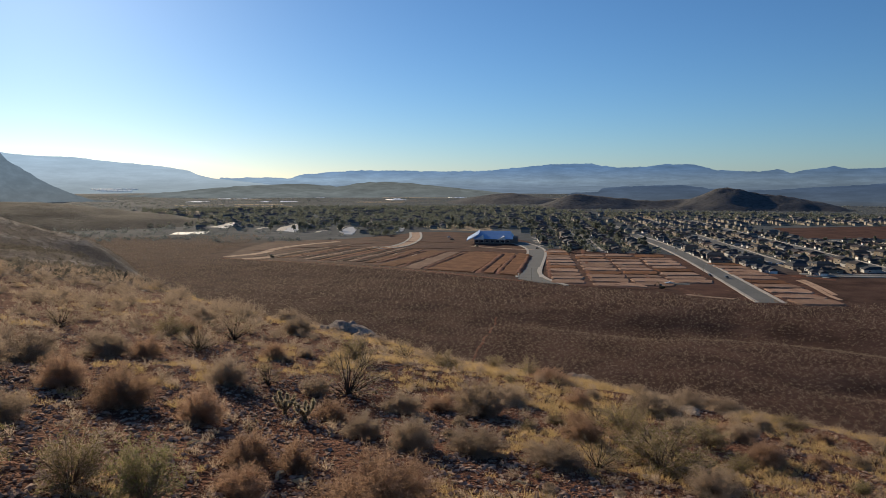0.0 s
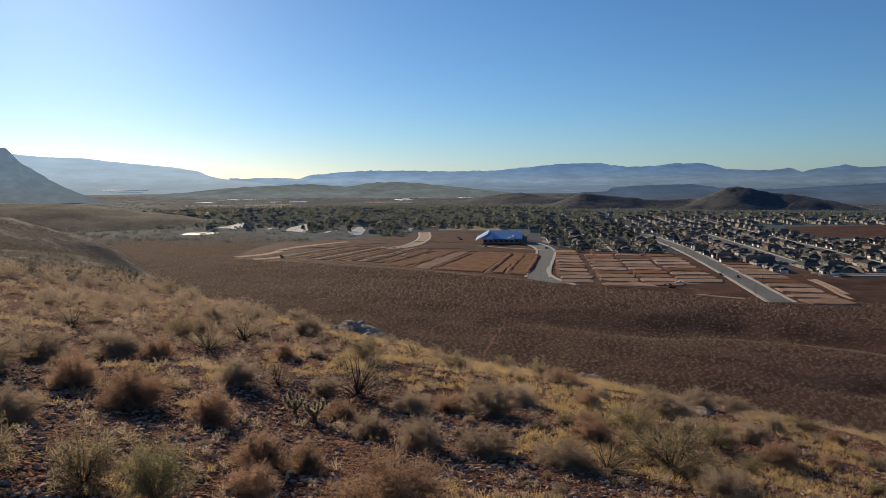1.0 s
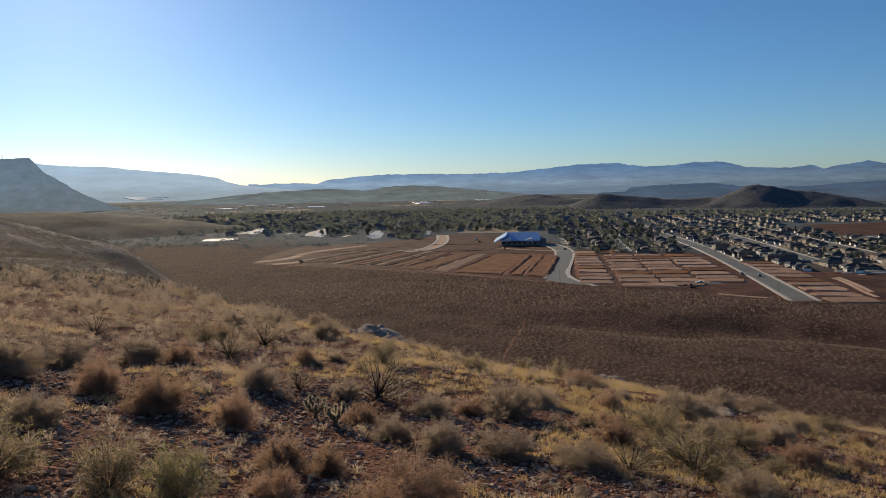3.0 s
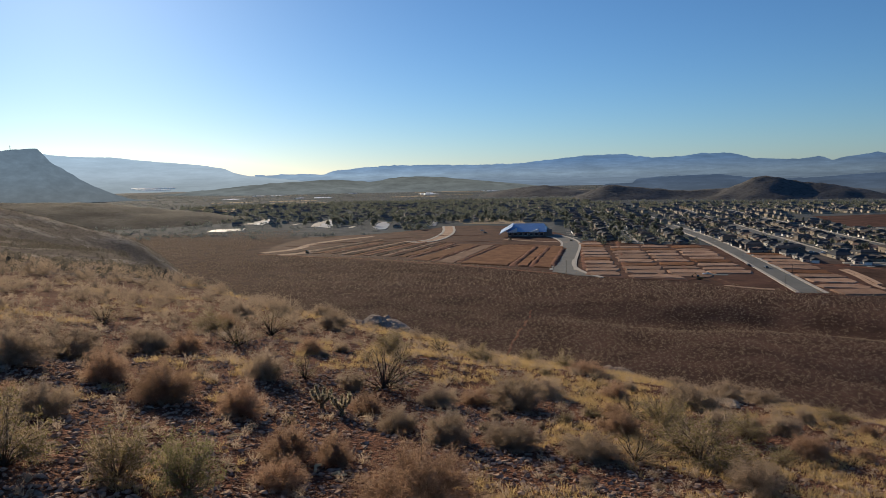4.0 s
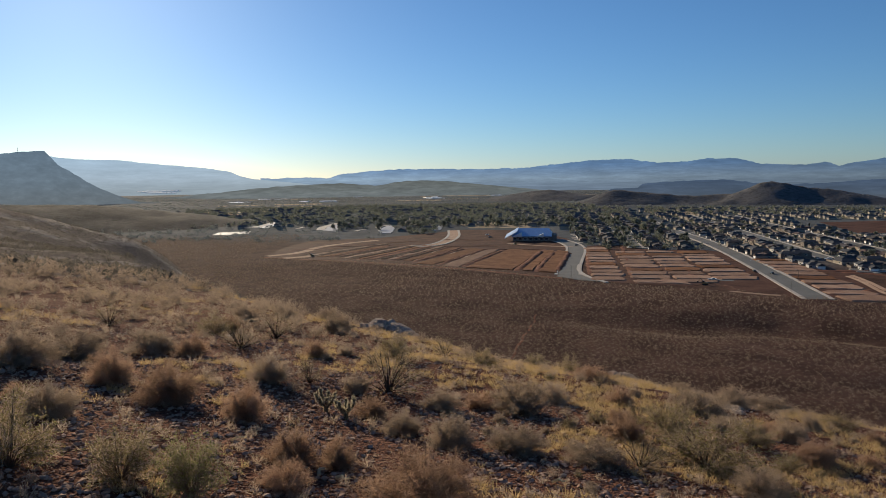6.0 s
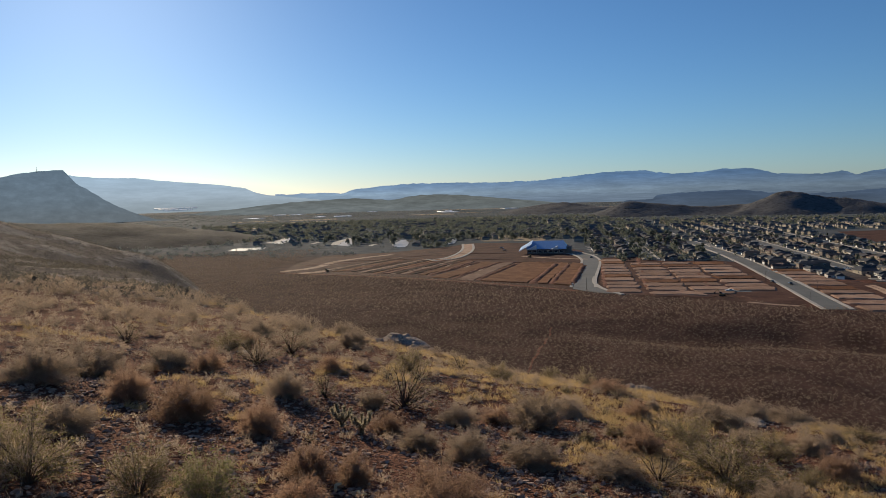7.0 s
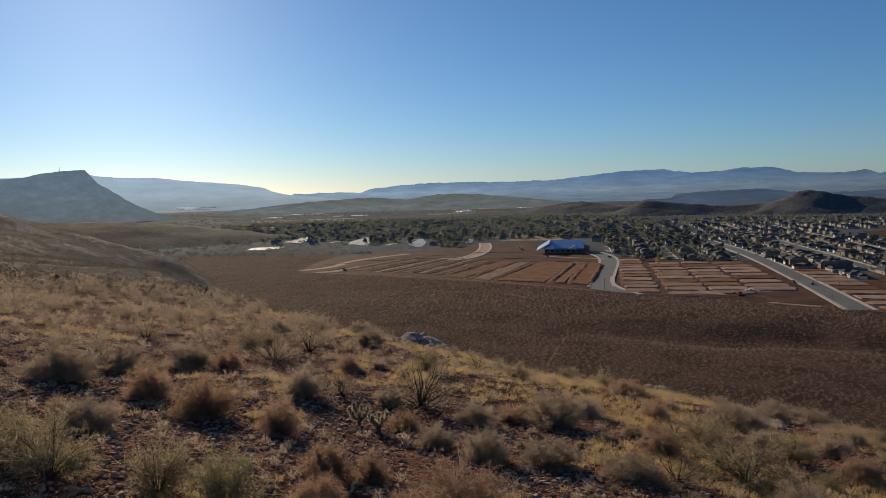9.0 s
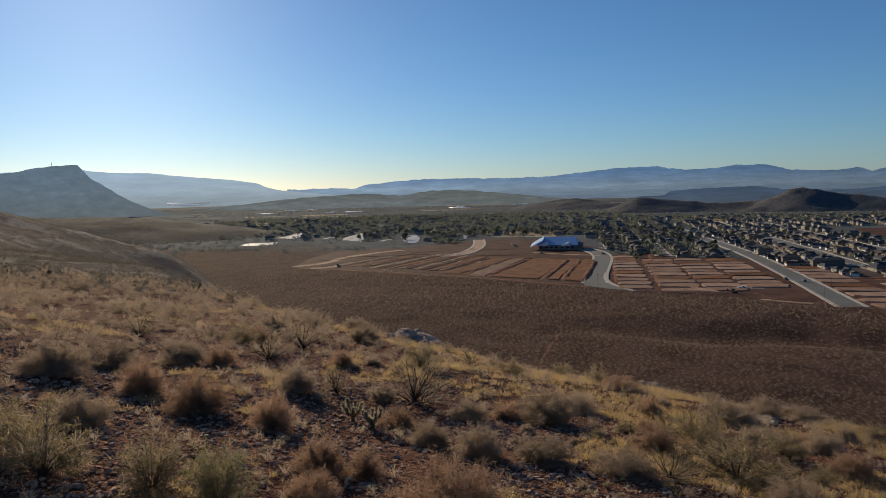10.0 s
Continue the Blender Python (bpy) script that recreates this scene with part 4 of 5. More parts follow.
# school with the blue roof
def school():
    ob = thing("school", "long low school building with blue metal roofs and white gables", "school", pose(*(35.5, 528.6), 0.05, 0, 0, -8))
    part("wall", new_box(-12, 0, -0.5, 16, 26, 3.9), M_BLOCK, ob, "brown block wall")
    r = bmesh.new()
    prism_roof(r, -12, -1, 16, 27, 3.6, 5.0, 2.5, 0.8, 0.35)
    part("roof", r, M_BLUE, ob, "large blue standing-seam roof")
    for x, y, w, h in ((-8.5, -3.2, 7.5, 3.2), (8.0, -2.6, 6.5, 2.6)):
        bm = bmesh.new()
        v = [bm.verts.new(p) for p in ((x - w / 2, y, 3.4), (x + w / 2, y, 3.4), (x + w / 2 - 0.6, y, 3.4 + h), (x - w / 2, y + 5, 3.4), (x + w / 2, y + 5, 3.4), (x + w / 2 - 0.6, y + 5, 3.4 + h))]
        for f in ((0, 1, 2), (5, 4, 3), (0, 2, 5, 3), (1, 4, 5, 2), (0, 3, 4, 1)):
            bm.faces.new([v[i] for i in f])
        part("entrance_gable", bm, M_TRIM, ob, "white sloping entrance canopy")
    bm = bmesh.new()
    for y_, zf in ((-2.3, 1.8), (11.0, 3.8)):
        v = [bm.verts.new(p) for p in ((-18, y_, zf), (-18, y_, zf + 0.6), (-8.5, y_, zf + 5.6), (-8.5, y_, zf + 5.0), (-18, y_ + 0.4, zf), (-18, y_ + 0.4, zf + 0.6), (-8.5, y_ + 0.4, zf + 5.6), (-8.5, y_ + 0.4, zf + 5.0))]
        for f in ((0, 3, 2, 1), (4, 5, 6, 7), (0, 1, 5, 4), (1, 2, 6, 5), (2, 3, 7, 6), (3, 0, 4, 7)):
            bm.faces.new([v[i] for i in f])
    part("fascia", bm, M_TRIM, ob, "white sloping roof edge")
    bm = bmesh.new()
    v = [bm.verts.new(p) for p in ((-18, -2.2, 2.2), (-8.5, -2.2, 7.2), (-8.5, 11, 9.8), (-18, 11, 4.0), (-18, -2.2, 1.9), (-8.5, -2.2, 6.9), (-8.5, 11, 9.5), (-18, 11, 3.7))]
    for f in ((0, 1, 2, 3), (7, 6, 5, 4), (0, 4, 5, 1), (1, 5, 6, 2), (2, 6, 7, 3), (3, 7, 4, 0)):
        bm.faces.new([v[i] for i in f])
    part("shed_roof", bm, M_BLUE, ob, "sloping blue metal roof")
    for i in range(7):
        window(ob, -10.3 + i * 3.9, 0, 1.0, 2.4, 1.7, "-y")
    part("end_block", new_box(16.2, 3, -0.5, 20, 22, 4.6, bevel=0.1), M_BLOCK, ob)


school()


# trees of the town
def tree(seed, tall):
    rnd = random.Random(seed)
    ob = thing("tree", "dark green garden tree beside houses", "tree", None, "town trees")
    bm = bmesh.new()
    h = 6.5 if not tall else 9.0
    tube(bm, (0, 0, -0.3), (0.1, 0, h * 0.45), 0.24, 0.14, 6)
    lobes = []
    for i in range(6):
        a = i * 1.05 + rnd.random()
        rr = (2.0 if not tall else 0.7) * rnd.uniform(0.5, 1.0)
        tip = (rr * math.cos(a), rr * math.sin(a), h * rnd.uniform(0.45, 0.9))
        tube(bm, (0.1, 0, h * 0.35), tip, 0.09, 0.03, 5)
        lobes.append(tip)
    lobes.append((0, 0, h * 0.85))
    part("trunk", bm, M_BARK, ob)
    v, f = [], []
    for c in lobes:
        for _ in range(34):
            d = Vector((rnd.gauss(0, 1), rnd.gauss(0, 1), rnd.gauss(0, 0.9))).normalized() * (1.7 if not tall else 1.1) * rnd.uniform(0.55, 1.05)
            p = Vector(c) + d
            a = Vector((rnd.gauss(0, 1), rnd.gauss(0, 1), rnd.gauss(0, 1))).normalized() * rnd.uniform(0.35, 0.75)
            b = a.cross(Vector((rnd.gauss(0, 1), rnd.gauss(0, 1), rnd.gauss(0, 1)))).normalized() * rnd.uniform(0.3, 0.6)
            n = len(v)
            v += [tuple(p - a), tuple(p + b), tuple(p + a), tuple(p - b)]
            f.append((n, n + 1, n + 2, n + 3))
    part("crown", mesh_of("crown", v, f, M_TREE), M_TREE, ob)
    return ob


TREES = [tree(1, False), tree(2, False), tree(3, True), tree(4, False)]
TREES[2]["label"] = "tall narrow dark evergreen tree beside houses"
tr_first = set()
count = 0
far_trees = []
for _ in range(11000):
    az, r = hr.uniform(-23, 35), math.sqrt(hr.uniform(450**2, 1250**2))
    x, y = polar(az, r)
    s, t = x * UX + y * UY, x * VX + y * VY
    if in_field(x, y) or cleared(x, y) or not free(x, y, 5.4) or (y < 600 and x < 75) or (s < 128 and t < 470) or (s > 100 and t < 385) or abs(s - 97) < 8 or abs(s - 146) < 5 or abs(s - 192) < 5:
        continue
    if (az < -6 and r < 660) or (az < -14 and r < 760) or (az > 9 and r > 1080):
        continue
    if s > 100 and t < 800 and hr.random() < 0.12:
        continue
    k = hr.randrange(4)
    if count < 260 and r < 760 and hr.random() < 0.5:
        m = pose(x, y, 0, 0, 0, hr.uniform(0, 360)) @ Matrix.Scale(hr.uniform(0.45, 0.95) * (0.7 if s > 100 else 1.1), 4)
        if k in tr_first:
            c = copy_thing(TREES[k], pose(x, y, 0))
            c.matrix_basis = m
        else:
            tr_first.add(k)
            TREES[k].matrix_basis = m
        count += 1
    else:
        far_trees.append((x, y, hr.uniform(0.45, 0.85) * (0.6 if s > 100 and t < 860 else 1)))


def scatter(name, points, templates, material, label, category, seed):
    """Joins one of some templates (k x 3 x 3 triangles) at each of the points (x, y, z, size) into one mesh."""
    rg = np.random.default_rng(seed)
    vs = []
    pts = np.asarray(points, float)
    pick = rg.integers(0, len(templates), len(pts))
    for k, tp in enumerate(templates):
        p = pts[pick == k]
        if not len(p):
            continue
        a = rg.uniform(0, 2 * np.pi, len(p))
        c, s = np.cos(a)[:, None, None], np.sin(a)[:, None, None]
        x, y, z = tp[None, :, :, 0], tp[None, :, :, 1], tp[None, :, :, 2]
        size = p[:, 3][:, None, None]
        q = np.stack([(x * c - y * s) * size + p[:, 0][:, None, None], (x * s + y * c) * size + p[:, 1][:, None, None], z * size + p[:, 2][:, None, None]], -1)
        vs.append(q.reshape(-1, 3))
    v = np.concatenate(vs)
    n = len(v)
    me = bpy.data.meshes.new(name)
    me.vertices.add(n)
    me.vertices.foreach_set("co", v.astype(np.float32).ravel())
    me.loops.add(n)
    me.loops.foreach_set("vertex_index", np.arange(n, dtype=np.int32))
    me.polygons.add(n // 3)
    me.polygons.foreach_set("loop_start", np.arange(0, n, 3, dtype=np.int32))
    me.materials.append(material)
    me.update(calc_edges=True)
    me.validate()
    return tagged(new(name, me), label, category, kind="stuff")


def clump(seed, n, width, height, leaf, flat=0.3):
    """A template of n loose triangles that fill a low dome."""
    rg = np.random.default_rng(seed)
    d = rg.normal(size=(n, 3))
    d /= np.linalg.norm(d, axis=1)[:, None]
    d[:, 2] = np.abs(d[:, 2])
    c = d * rg.uniform(0.55, 1.0, (n, 1)) * np.array([width / 2, width / 2, height])
    t = c[:, None, :] + rg.normal(size=(n, 3, 3)) * leaf
    t[..., 2] = np.maximum(t[..., 2], -0.05)
    return t


crown_t = [clump(40 + i, 46, 6.0, 6.0, 0.75) for i in range(5)]
scatter("far_woods", [(x, y, 0, s) for x, y, s in far_trees], crown_t, M_TREE, "dark trees filling the far side of the town", "trees", 9)

# ---------------- plants and stones of the hillside ----------------
def ribbons(lines, widths, seed):
    """Thin tapering ribbons along polylines (n x k x 3); returns triangles (m x 3 x 3)."""
    rg = np.random.default_rng(seed)
    n, k, _ = lines.shape
    side = rg.normal(size=(n, 1, 3))
    d = lines[:, -1:, :] - lines[:, :1, :]
    side = np.cross(d, side)
    side /= np.linalg.norm(side, axis=2, keepdims=True) + 1e-9
    w = widths[:, None, None] * np.linspace(1.0, 0.35, k)[None, :, None]
    a, b = lines - side * w / 2, lines + side * w / 2
    t1 = np.stack([a[:, :-1], b[:, :-1], b[:, 1:]], 2).reshape(-1, 3, 3)
    t2 = np.stack([a[:, :-1], b[:, 1:], a[:, 1:]], 2).reshape(-1, 3, 3)
    return np.stack([t1.reshape(n, k - 1, 3, 3), t2.reshape(n, k - 1, 3, 3)], 2).reshape(-1, 3, 3)


def tri_mesh(name, tris, material):
    v = np.asarray(tris).reshape(-1, 3)
    n = len(v)
    me = bpy.data.meshes.new(name)
    me.vertices.add(n)
    me.vertices.foreach_set("co", v.astype(np.float32).ravel())
    me.loops.add(n)
    me.loops.foreach_set("vertex_index", np.arange(n, dtype=np.int32))
    me.polygons.add(n // 3)
    me.polygons.foreach_set("loop_start", np.arange(0, n, 3, dtype=np.int32))
    me.materials.append(material)
    me.update(calc_edges=True)
    return me


def arcs(rg, n, spread, height, k=4, droop=0.15, lo=0.75, power=0.5):
    """Stems that leave the root and bend outwards into a dome; n x k x 3, dome 1 wide."""
    a = rg.uniform(0, 2 * np.pi, n)
    up = rg.uniform(0.02, 1, n) ** power
    out = np.sqrt(1 - (up * 0.98) ** 2)
    ln = rg.uniform(lo, 1.05, n)
    tip = np.stack([np.cos(a) * out * spread, np.sin(a) * out * spread, up * height], 1) * ln[:, None]
    t = np.linspace(0, 1, k)[None, :, None]
    p = tip[:, None, :] * t
    p[..., 2] += (np.sin(t[..., 0] * np.pi) * droop * height * rg.uniform(0.2, 1, (n, 1)))
    return p + rg.normal(size=(n, k, 3)) * 0.02 * t


def sprigs(rg, stems, per, length, k=3, wild=0.75):
    """Short twigs that fork from the outer parts of stems."""
    n, m, _ = stems.shape
    i = np.repeat(np.arange(n), per)
    t = rg.uniform(0.35, 1.0, len(i)) * (m - 1)
    j = np.minimum(t.astype(int), m - 2)
    fr = (t - j)[:, None]
    base = stems[i, j] * (1 - fr) + stems[i, j + 1] * fr
    d = stems[i, j + 1] - stems[i, j]
    d = d / (np.linalg.norm(d, axis=1, keepdims=True) + 1e-9) + rg.normal(size=(len(i), 3)) * wild
    d[:, 2] += 0.25
    d /= np.linalg.norm(d, axis=1, keepdims=True) + 1e-9
    ln = length * rg.uniform(0.5, 1.2, (len(i), 1, 1))
    tt = np.linspace(0, 1, k)[None, :, None]
    return base[:, None, :] + d[:, None, :] * ln * tt + rg.normal(size=(len(i), k, 3)) * 0.012 * tt


def leaves(rg, lines, per, size):
    n, m, _ = lines.shape
    i = np.repeat(np.arange(n), per)
    t = rg.uniform(0.2, 1, (len(i), 1))
    c = lines[i, 0] * (1 - t) + lines[i, -1] * t + rg.normal(size=(len(i), 3)) * size * 0.6
    return c[:, None, :] + rg.normal(size=(len(i), 3, 3)) * size * 0.6


SHRUB_LABEL = {"dry": "rounded rust-brown dry bush of fine dense twigs", "grey": "greyish brown leafless bush of tangled twigs",
               "olive": "olive-green creosote bush with wiry stems", "open": "bare spreading shrub with dark fanned stems", "green": "dull green leafy desert bush"}


def shrub(kind, seed, full=1.0):
    """Built one metre wide, standing at its root; full: how much finer and denser the twigs of a large one are."""
    rg = np.random.default_rng(seed)
    ob = thing("shrub", SHRUB_LABEL[kind], "shrub", None, kind + " shrubs")
    if kind in ("dry", "grey"):
        st_ = arcs(rg, int(90 * full), 0.48, 0.62, 4, 0.12, 0.6, 1.0)
        tw = sprigs(rg, st_, int(34 * full), 0.11 / full, 2, 1.7)
        fine = sprigs(rg, tw, 3, 0.055 / full, 2, 1.8)
        m = M_TWIG if kind == "dry" else M_GREYTWIG
        part("branchwork", tri_mesh("stems", ribbons(st_, rg.uniform(0.008, 0.014, len(st_)) / full, seed), M_STEM), None, ob)
        part("twig_mass", tri_mesh("twigs", np.concatenate([ribbons(tw, rg.uniform(0.004, 0.007, len(tw)) / full, seed + 1), ribbons(fine, rg.uniform(0.003, 0.0055, len(fine)) / full, seed + 2)]), m), None, ob)
    elif kind == "open":
        st_ = arcs(rg, 34, 0.62, 0.88, 5, 0.05, 0.75, 0.8)
        tw = sprigs(rg, st_, 18, 0.15, wild=0.9)
        part("branchwork", tri_mesh("stems", ribbons(st_, rg.uniform(0.014, 0.028, len(st_)), seed), M_DARKSTEM), None, ob)
        part("twig_mass", tri_mesh("twigs", ribbons(tw, rg.uniform(0.003, 0.006, len(tw)), seed + 1), M_GREYTWIG), None, ob)
        part("foliage", tri_mesh("leaves", leaves(rg, tw, 2, 0.012), M_OLIVE), None, ob)
    else:
        st_ = arcs(rg, 60, 0.5, 0.72, 5, 0.1, 0.6, 0.75)
        tw = sprigs(rg, st_, 34, 0.13, wild=1.1)
        part("branchwork", tri_mesh("stems", ribbons(st_, rg.uniform(0.009, 0.016, len(st_)), seed), M_STEM), None, ob)
        part("twig_mass", tri_mesh("twigs", ribbons(tw, rg.uniform(0.003, 0.005, len(tw)), seed + 1), M_GREYTWIG), None, ob)
        part("foliage", tri_mesh("leaves", leaves(rg, tw, 4 if kind == "green" else 3, 0.012), M_OLIVE if kind == "olive" else M_GREEN), None, ob)
    return ob


M_GREEN = leafy("dull_green_leaves", (0.125, 0.13, 0.052), (0.265, 0.26, 0.10), 0.55)
SHRUBS = {k: [shrub(k, 50 + 7 * i + 31 * j) for i in range(n)] for j, (k, n) in enumerate((("dry", 4), ("grey", 4), ("olive", 3), ("open", 3), ("green", 2)))}
BIG = {k: [shrub(k, 900 + i, 1.6) for i in range(2)] for k in ("dry", "grey")}
USED = set()
SHRUB_AT = []
vr = random.Random(12)


def plant(kind, x, y, width, tall=1.0):
    big = width > 0.8 and kind in BIG and y < 13
    pool = BIG[kind] if big else SHRUBS[kind]
    i = vr.randrange(len(pool))
    src = pool[i]
    m = pose(x, y, float(ground_z(x, y)) - 0.02 * width, vr.uniform(-4, 4), vr.uniform(-4, 4), vr.uniform(0, 360)) @ Matrix.Diagonal((width, width, width * tall, 1))
    if (kind, i, big) in USED:
        ob = copy_thing(src, Matrix.Identity(4))
    else:
        USED.add((kind, i, big))
        ob = src
    ob.matrix_basis = m
    SHRUB_AT.append((x, y, width))


# the bushes that stand out, each at its root: kind, place, width, height over width
for kind, x, y, width, tall in (
    ("dry", -5.99, 10.89, 0.87, 1.07), ("dry", -4.66, 10.05, 1.09, 0.97), ("dry", -3.41, 9.67, 0.76, 1.43), ("dry", -2.27, 7.92, 0.69, 0.99), ("dry", -1.72, 7.99, 0.55, 1.13), ("green", -2.72, 6.22, 0.80, 1.09),
    ("olive", -3.48, 6.39, 0.81, 0.99), ("olive", -4.50, 6.27, 1.00, 0.95), ("olive", -5.25, 6.75, 0.95, 0.9), ("grey", -7.24, 14.83, 1.19, 0.91), ("grey", -7.98, 13.29, 1.39, 0.81), ("dry", -6.39, 15.03, 0.80, 0.99), ("olive", -7.89, 20.04, 1.09, 0.95),
    ("grey", -3.88, 12.45, 0.86, 1.06), ("grey", -7.57, 10.95, 1.30, 0.88), ("open", -6.29, 20.97, 1.18, 0.79), ("open", -10.79, 19.66, 1.09, 0.62), ("open", -1.77, 12.87, 1.17, 0.88), ("grey", -5.51, 26.56, 1.37, 0.96),
    ("grey", -7.76, 34.98, 1.34, 0.96), ("grey", -2.31, 12.57, 0.55, 1.07), ("grey", -0.45, 9.57, 0.82, 0.94), ("grey", -1.18, 10.09, 0.73, 0.84), ("dry", -0.61, 6.70, 1.41, 0.78), ("grey", 0.66, 12.90, 1.41, 0.71),
    ("open", -1.25, 23.14, 0.88, 0.80), ("olive", 1.84, 24.23, 1.04, 0.69), ("olive", 2.60, 20.83, 0.73, 1.10), ("grey", -0.75, 12.29, 0.83, 0.78), ("dry", -1.79, 11.03, 0.72, 0.78), ("grey", 0.48, 9.62, 0.99, 0.62),
    ("olive", 3.29, 10.31, 1.86, 0.54), ("olive", 3.29, 12.46, 1.22, 0.79), ("grey", 5.02, 16.18, 1.59, 0.53), ("grey", 6.45, 18.49, 1.37, 0.59), ("grey", 7.71, 19.16, 1.45, 0.49), ("olive", 4.89, 12.68, 0.85, 0.79),
    ("grey", 5.85, 13.46, 0.77, 0.90), ("olive", 8.44, 16.83, 1.04, 0.46), ("dry", 3.02, 19.51, 1.31, 0.49), ("dry", 3.02, 15.46, 0.82, 0.81), ("dry", 2.30, 11.32, 0.81, 0.90), ("grey", 1.53, 9.47, 1.07, 0.51),
    ("grey", 3.57, 9.02, 0.94, 0.66), ("dry", 5.68, 12.05, 0.91, 0.74), ("grey", 6.03, 21.59, 0.97, 0.51), ("open", -3.24, 12.83, 0.55, 0.87), ("dry", -4.02, 16.60, 0.73, 0.96), ("grey", -9.26, 27.15, 1.40, 0.74),
    ("grey", -8.69, 30.36, 1.28, 0.82), ("open", -5.89, 16.76, 1.02, 0.72), ("dry", -0.07, 12.84, 0.65, 0.74), ("grey", 1.44, 14.53, 0.86, 0.84), ("olive", -2.26, 17.92, 1.04, 0.85), ("dry", -2.07, 6.97, 0.70, 0.66),
    ("grey", -5.52, 8.41, 1.00, 0.74), ("dry", -7.95, 21.62, 0.94, 0.82), ("olive", 0.08, 20.05, 0.99, 0.64), ("open", 2.16, 9.59, 0.93, 0.49)):
    plant(kind, x, y, width * 1.1, min(tall, 1.15))

def crowded(x, y, width):
    return any((x - a) ** 2 + (y - b) ** 2 < (0.36 * (width + w)) ** 2 for a, b, w in SHRUB_AT)


tries = 0
far_bushes = []
small = 0
while len(SHRUB_AT) < 560 and tries < 16000:
    tries += 1
    az = vr.uniform(-42, 40)
    brow = float(np.interp(az, BROW_AZ, BROW_R))
    r = 6.5 + (min(brow * 1.06, 75) - 6.5) * vr.random() ** 0.55
    x, y = polar(az, r)
    k = vr.choices(("dry", "grey", "olive", "open", "green"), (5, 8, 4, 3, 1))[0]
    w = vr.uniform(0.22, 0.62) * (1 if r < 24 else 1.5)
    if r < 12:
        w *= 0.6
    if crowded(x, y, w) or (az < -8 and r < 12 and vr.random() < 0.6):
        continue
    if r < 18 and small < 70:
        small += 1
        plant(k, x, y, w, vr.uniform(0.7, 1.0))
    else:
        SHRUB_AT.append((x, y, w))
        far_bushes.append((x, y, float(ground_z(x, y)) - 0.03, w))


for _ in range(620):
    az, r = vr.uniform(-44, -9), 17 + 60 * vr.random() ** 0.7
    if r > float(np.interp(az, BROW_AZ, BROW_R)):
        continue
    x, y = polar(az, r)
    w = vr.uniform(0.5, 1.35) * (1 + r / 120)
    if not crowded(x, y, w):
        SHRUB_AT.append((x, y, w))
        far_bushes.append((x, y, float(ground_z(x, y)) - 0.03, w))


def bush_template(seed):
    rg_ = np.random.default_rng(seed)
    st_ = arcs(rg_, 50, 0.48, 0.62, 3, 0.12, 0.6, 0.9)
    tw = sprigs(rg_, st_, 8, 0.13, 2, 1.7)
    return np.concatenate([ribbons(st_, rg_.uniform(0.008, 0.014, len(st_)), seed), ribbons(tw, rg_.uniform(0.008, 0.014, len(tw)), seed)])


scatter("far_bushes", far_bushes, [bush_template(700 + i) for i in range(6)], M_GREYTWIG, "leafless brown bushes crowding the farther slope", "bushes", 27)

# small dry herbs between the bushes
def herb(seed):
    rg_ = np.random.default_rng(seed)
    st_ = arcs(rg_, 22, 0.5, 0.75, 2, 0.0, 0.6, 0.7)
    tw = sprigs(rg_, st_, 4, 0.22, 2, 1.0)
    return np.concatenate([ribbons(st_, rg_.uniform(0.02, 0.03, len(st_)), seed), ribbons(tw, rg_.uniform(0.018, 0.028, len(tw)), seed)])


herbs = []
while len(herbs) < 1700:
    az = min(vr.uniform(-42, 40), vr.uniform(-42, 60))
    brow = float(np.interp(az, BROW_AZ, BROW_R))
    r = 4.0 + (min(brow, 45) - 4.0) * vr.random() ** 0.75
    x, y = polar(az, r)
    if vr.random() < 0.1:
        x, y = polar(vr.uniform(42, 318), vr.uniform(2, 14))
    herbs.append((x, y, float(ground_z(x, y)) - 0.01, vr.uniform(0.07, 0.22) * (1 + r / 40)))
scatter("dry_herbs", herbs, [herb(740 + i) for i in range(6)], M_GREYTWIG, "small dry brown herbs between the bushes", "herbs", 28)

# far hillside scrub and the scrub of the plain
rg = np.random.default_rng(4)


def sown(n, az0, az1, r0, r1):
    az, r = np.radians(rg.uniform(az0, az1, n)), np.sqrt(rg.uniform(r0**2, r1**2, n))
    return r * np.sin(az), r * np.cos(az)


def low_bush(seed, n):
    """A template of n small triangles in a rounded low bush one metre wide, dense at its skin."""
    rg_ = np.random.default_rng(seed)
    d = rg_.normal(size=(n, 3))
    d /= np.linalg.norm(d, axis=1)[:, None]
    d[:, 2] = np.abs(d[:, 2])
    c = d * rg_.uniform(0.7, 1.0, (n, 1)) * np.array([0.5, 0.5, 0.5]) + np.array([0, 0, 0.05])
    t = c[:, None, :] + rg_.normal(size=(n, 3, 3)) * (0.062 if n > 20 else 0.11)
    t[..., 2] = np.maximum(t[..., 2], -0.05)
    return t


near_t, far_t = [low_bush(70 + i, 44) for i in range(6)], [low_bush(80 + i, 14) for i in range(5)]
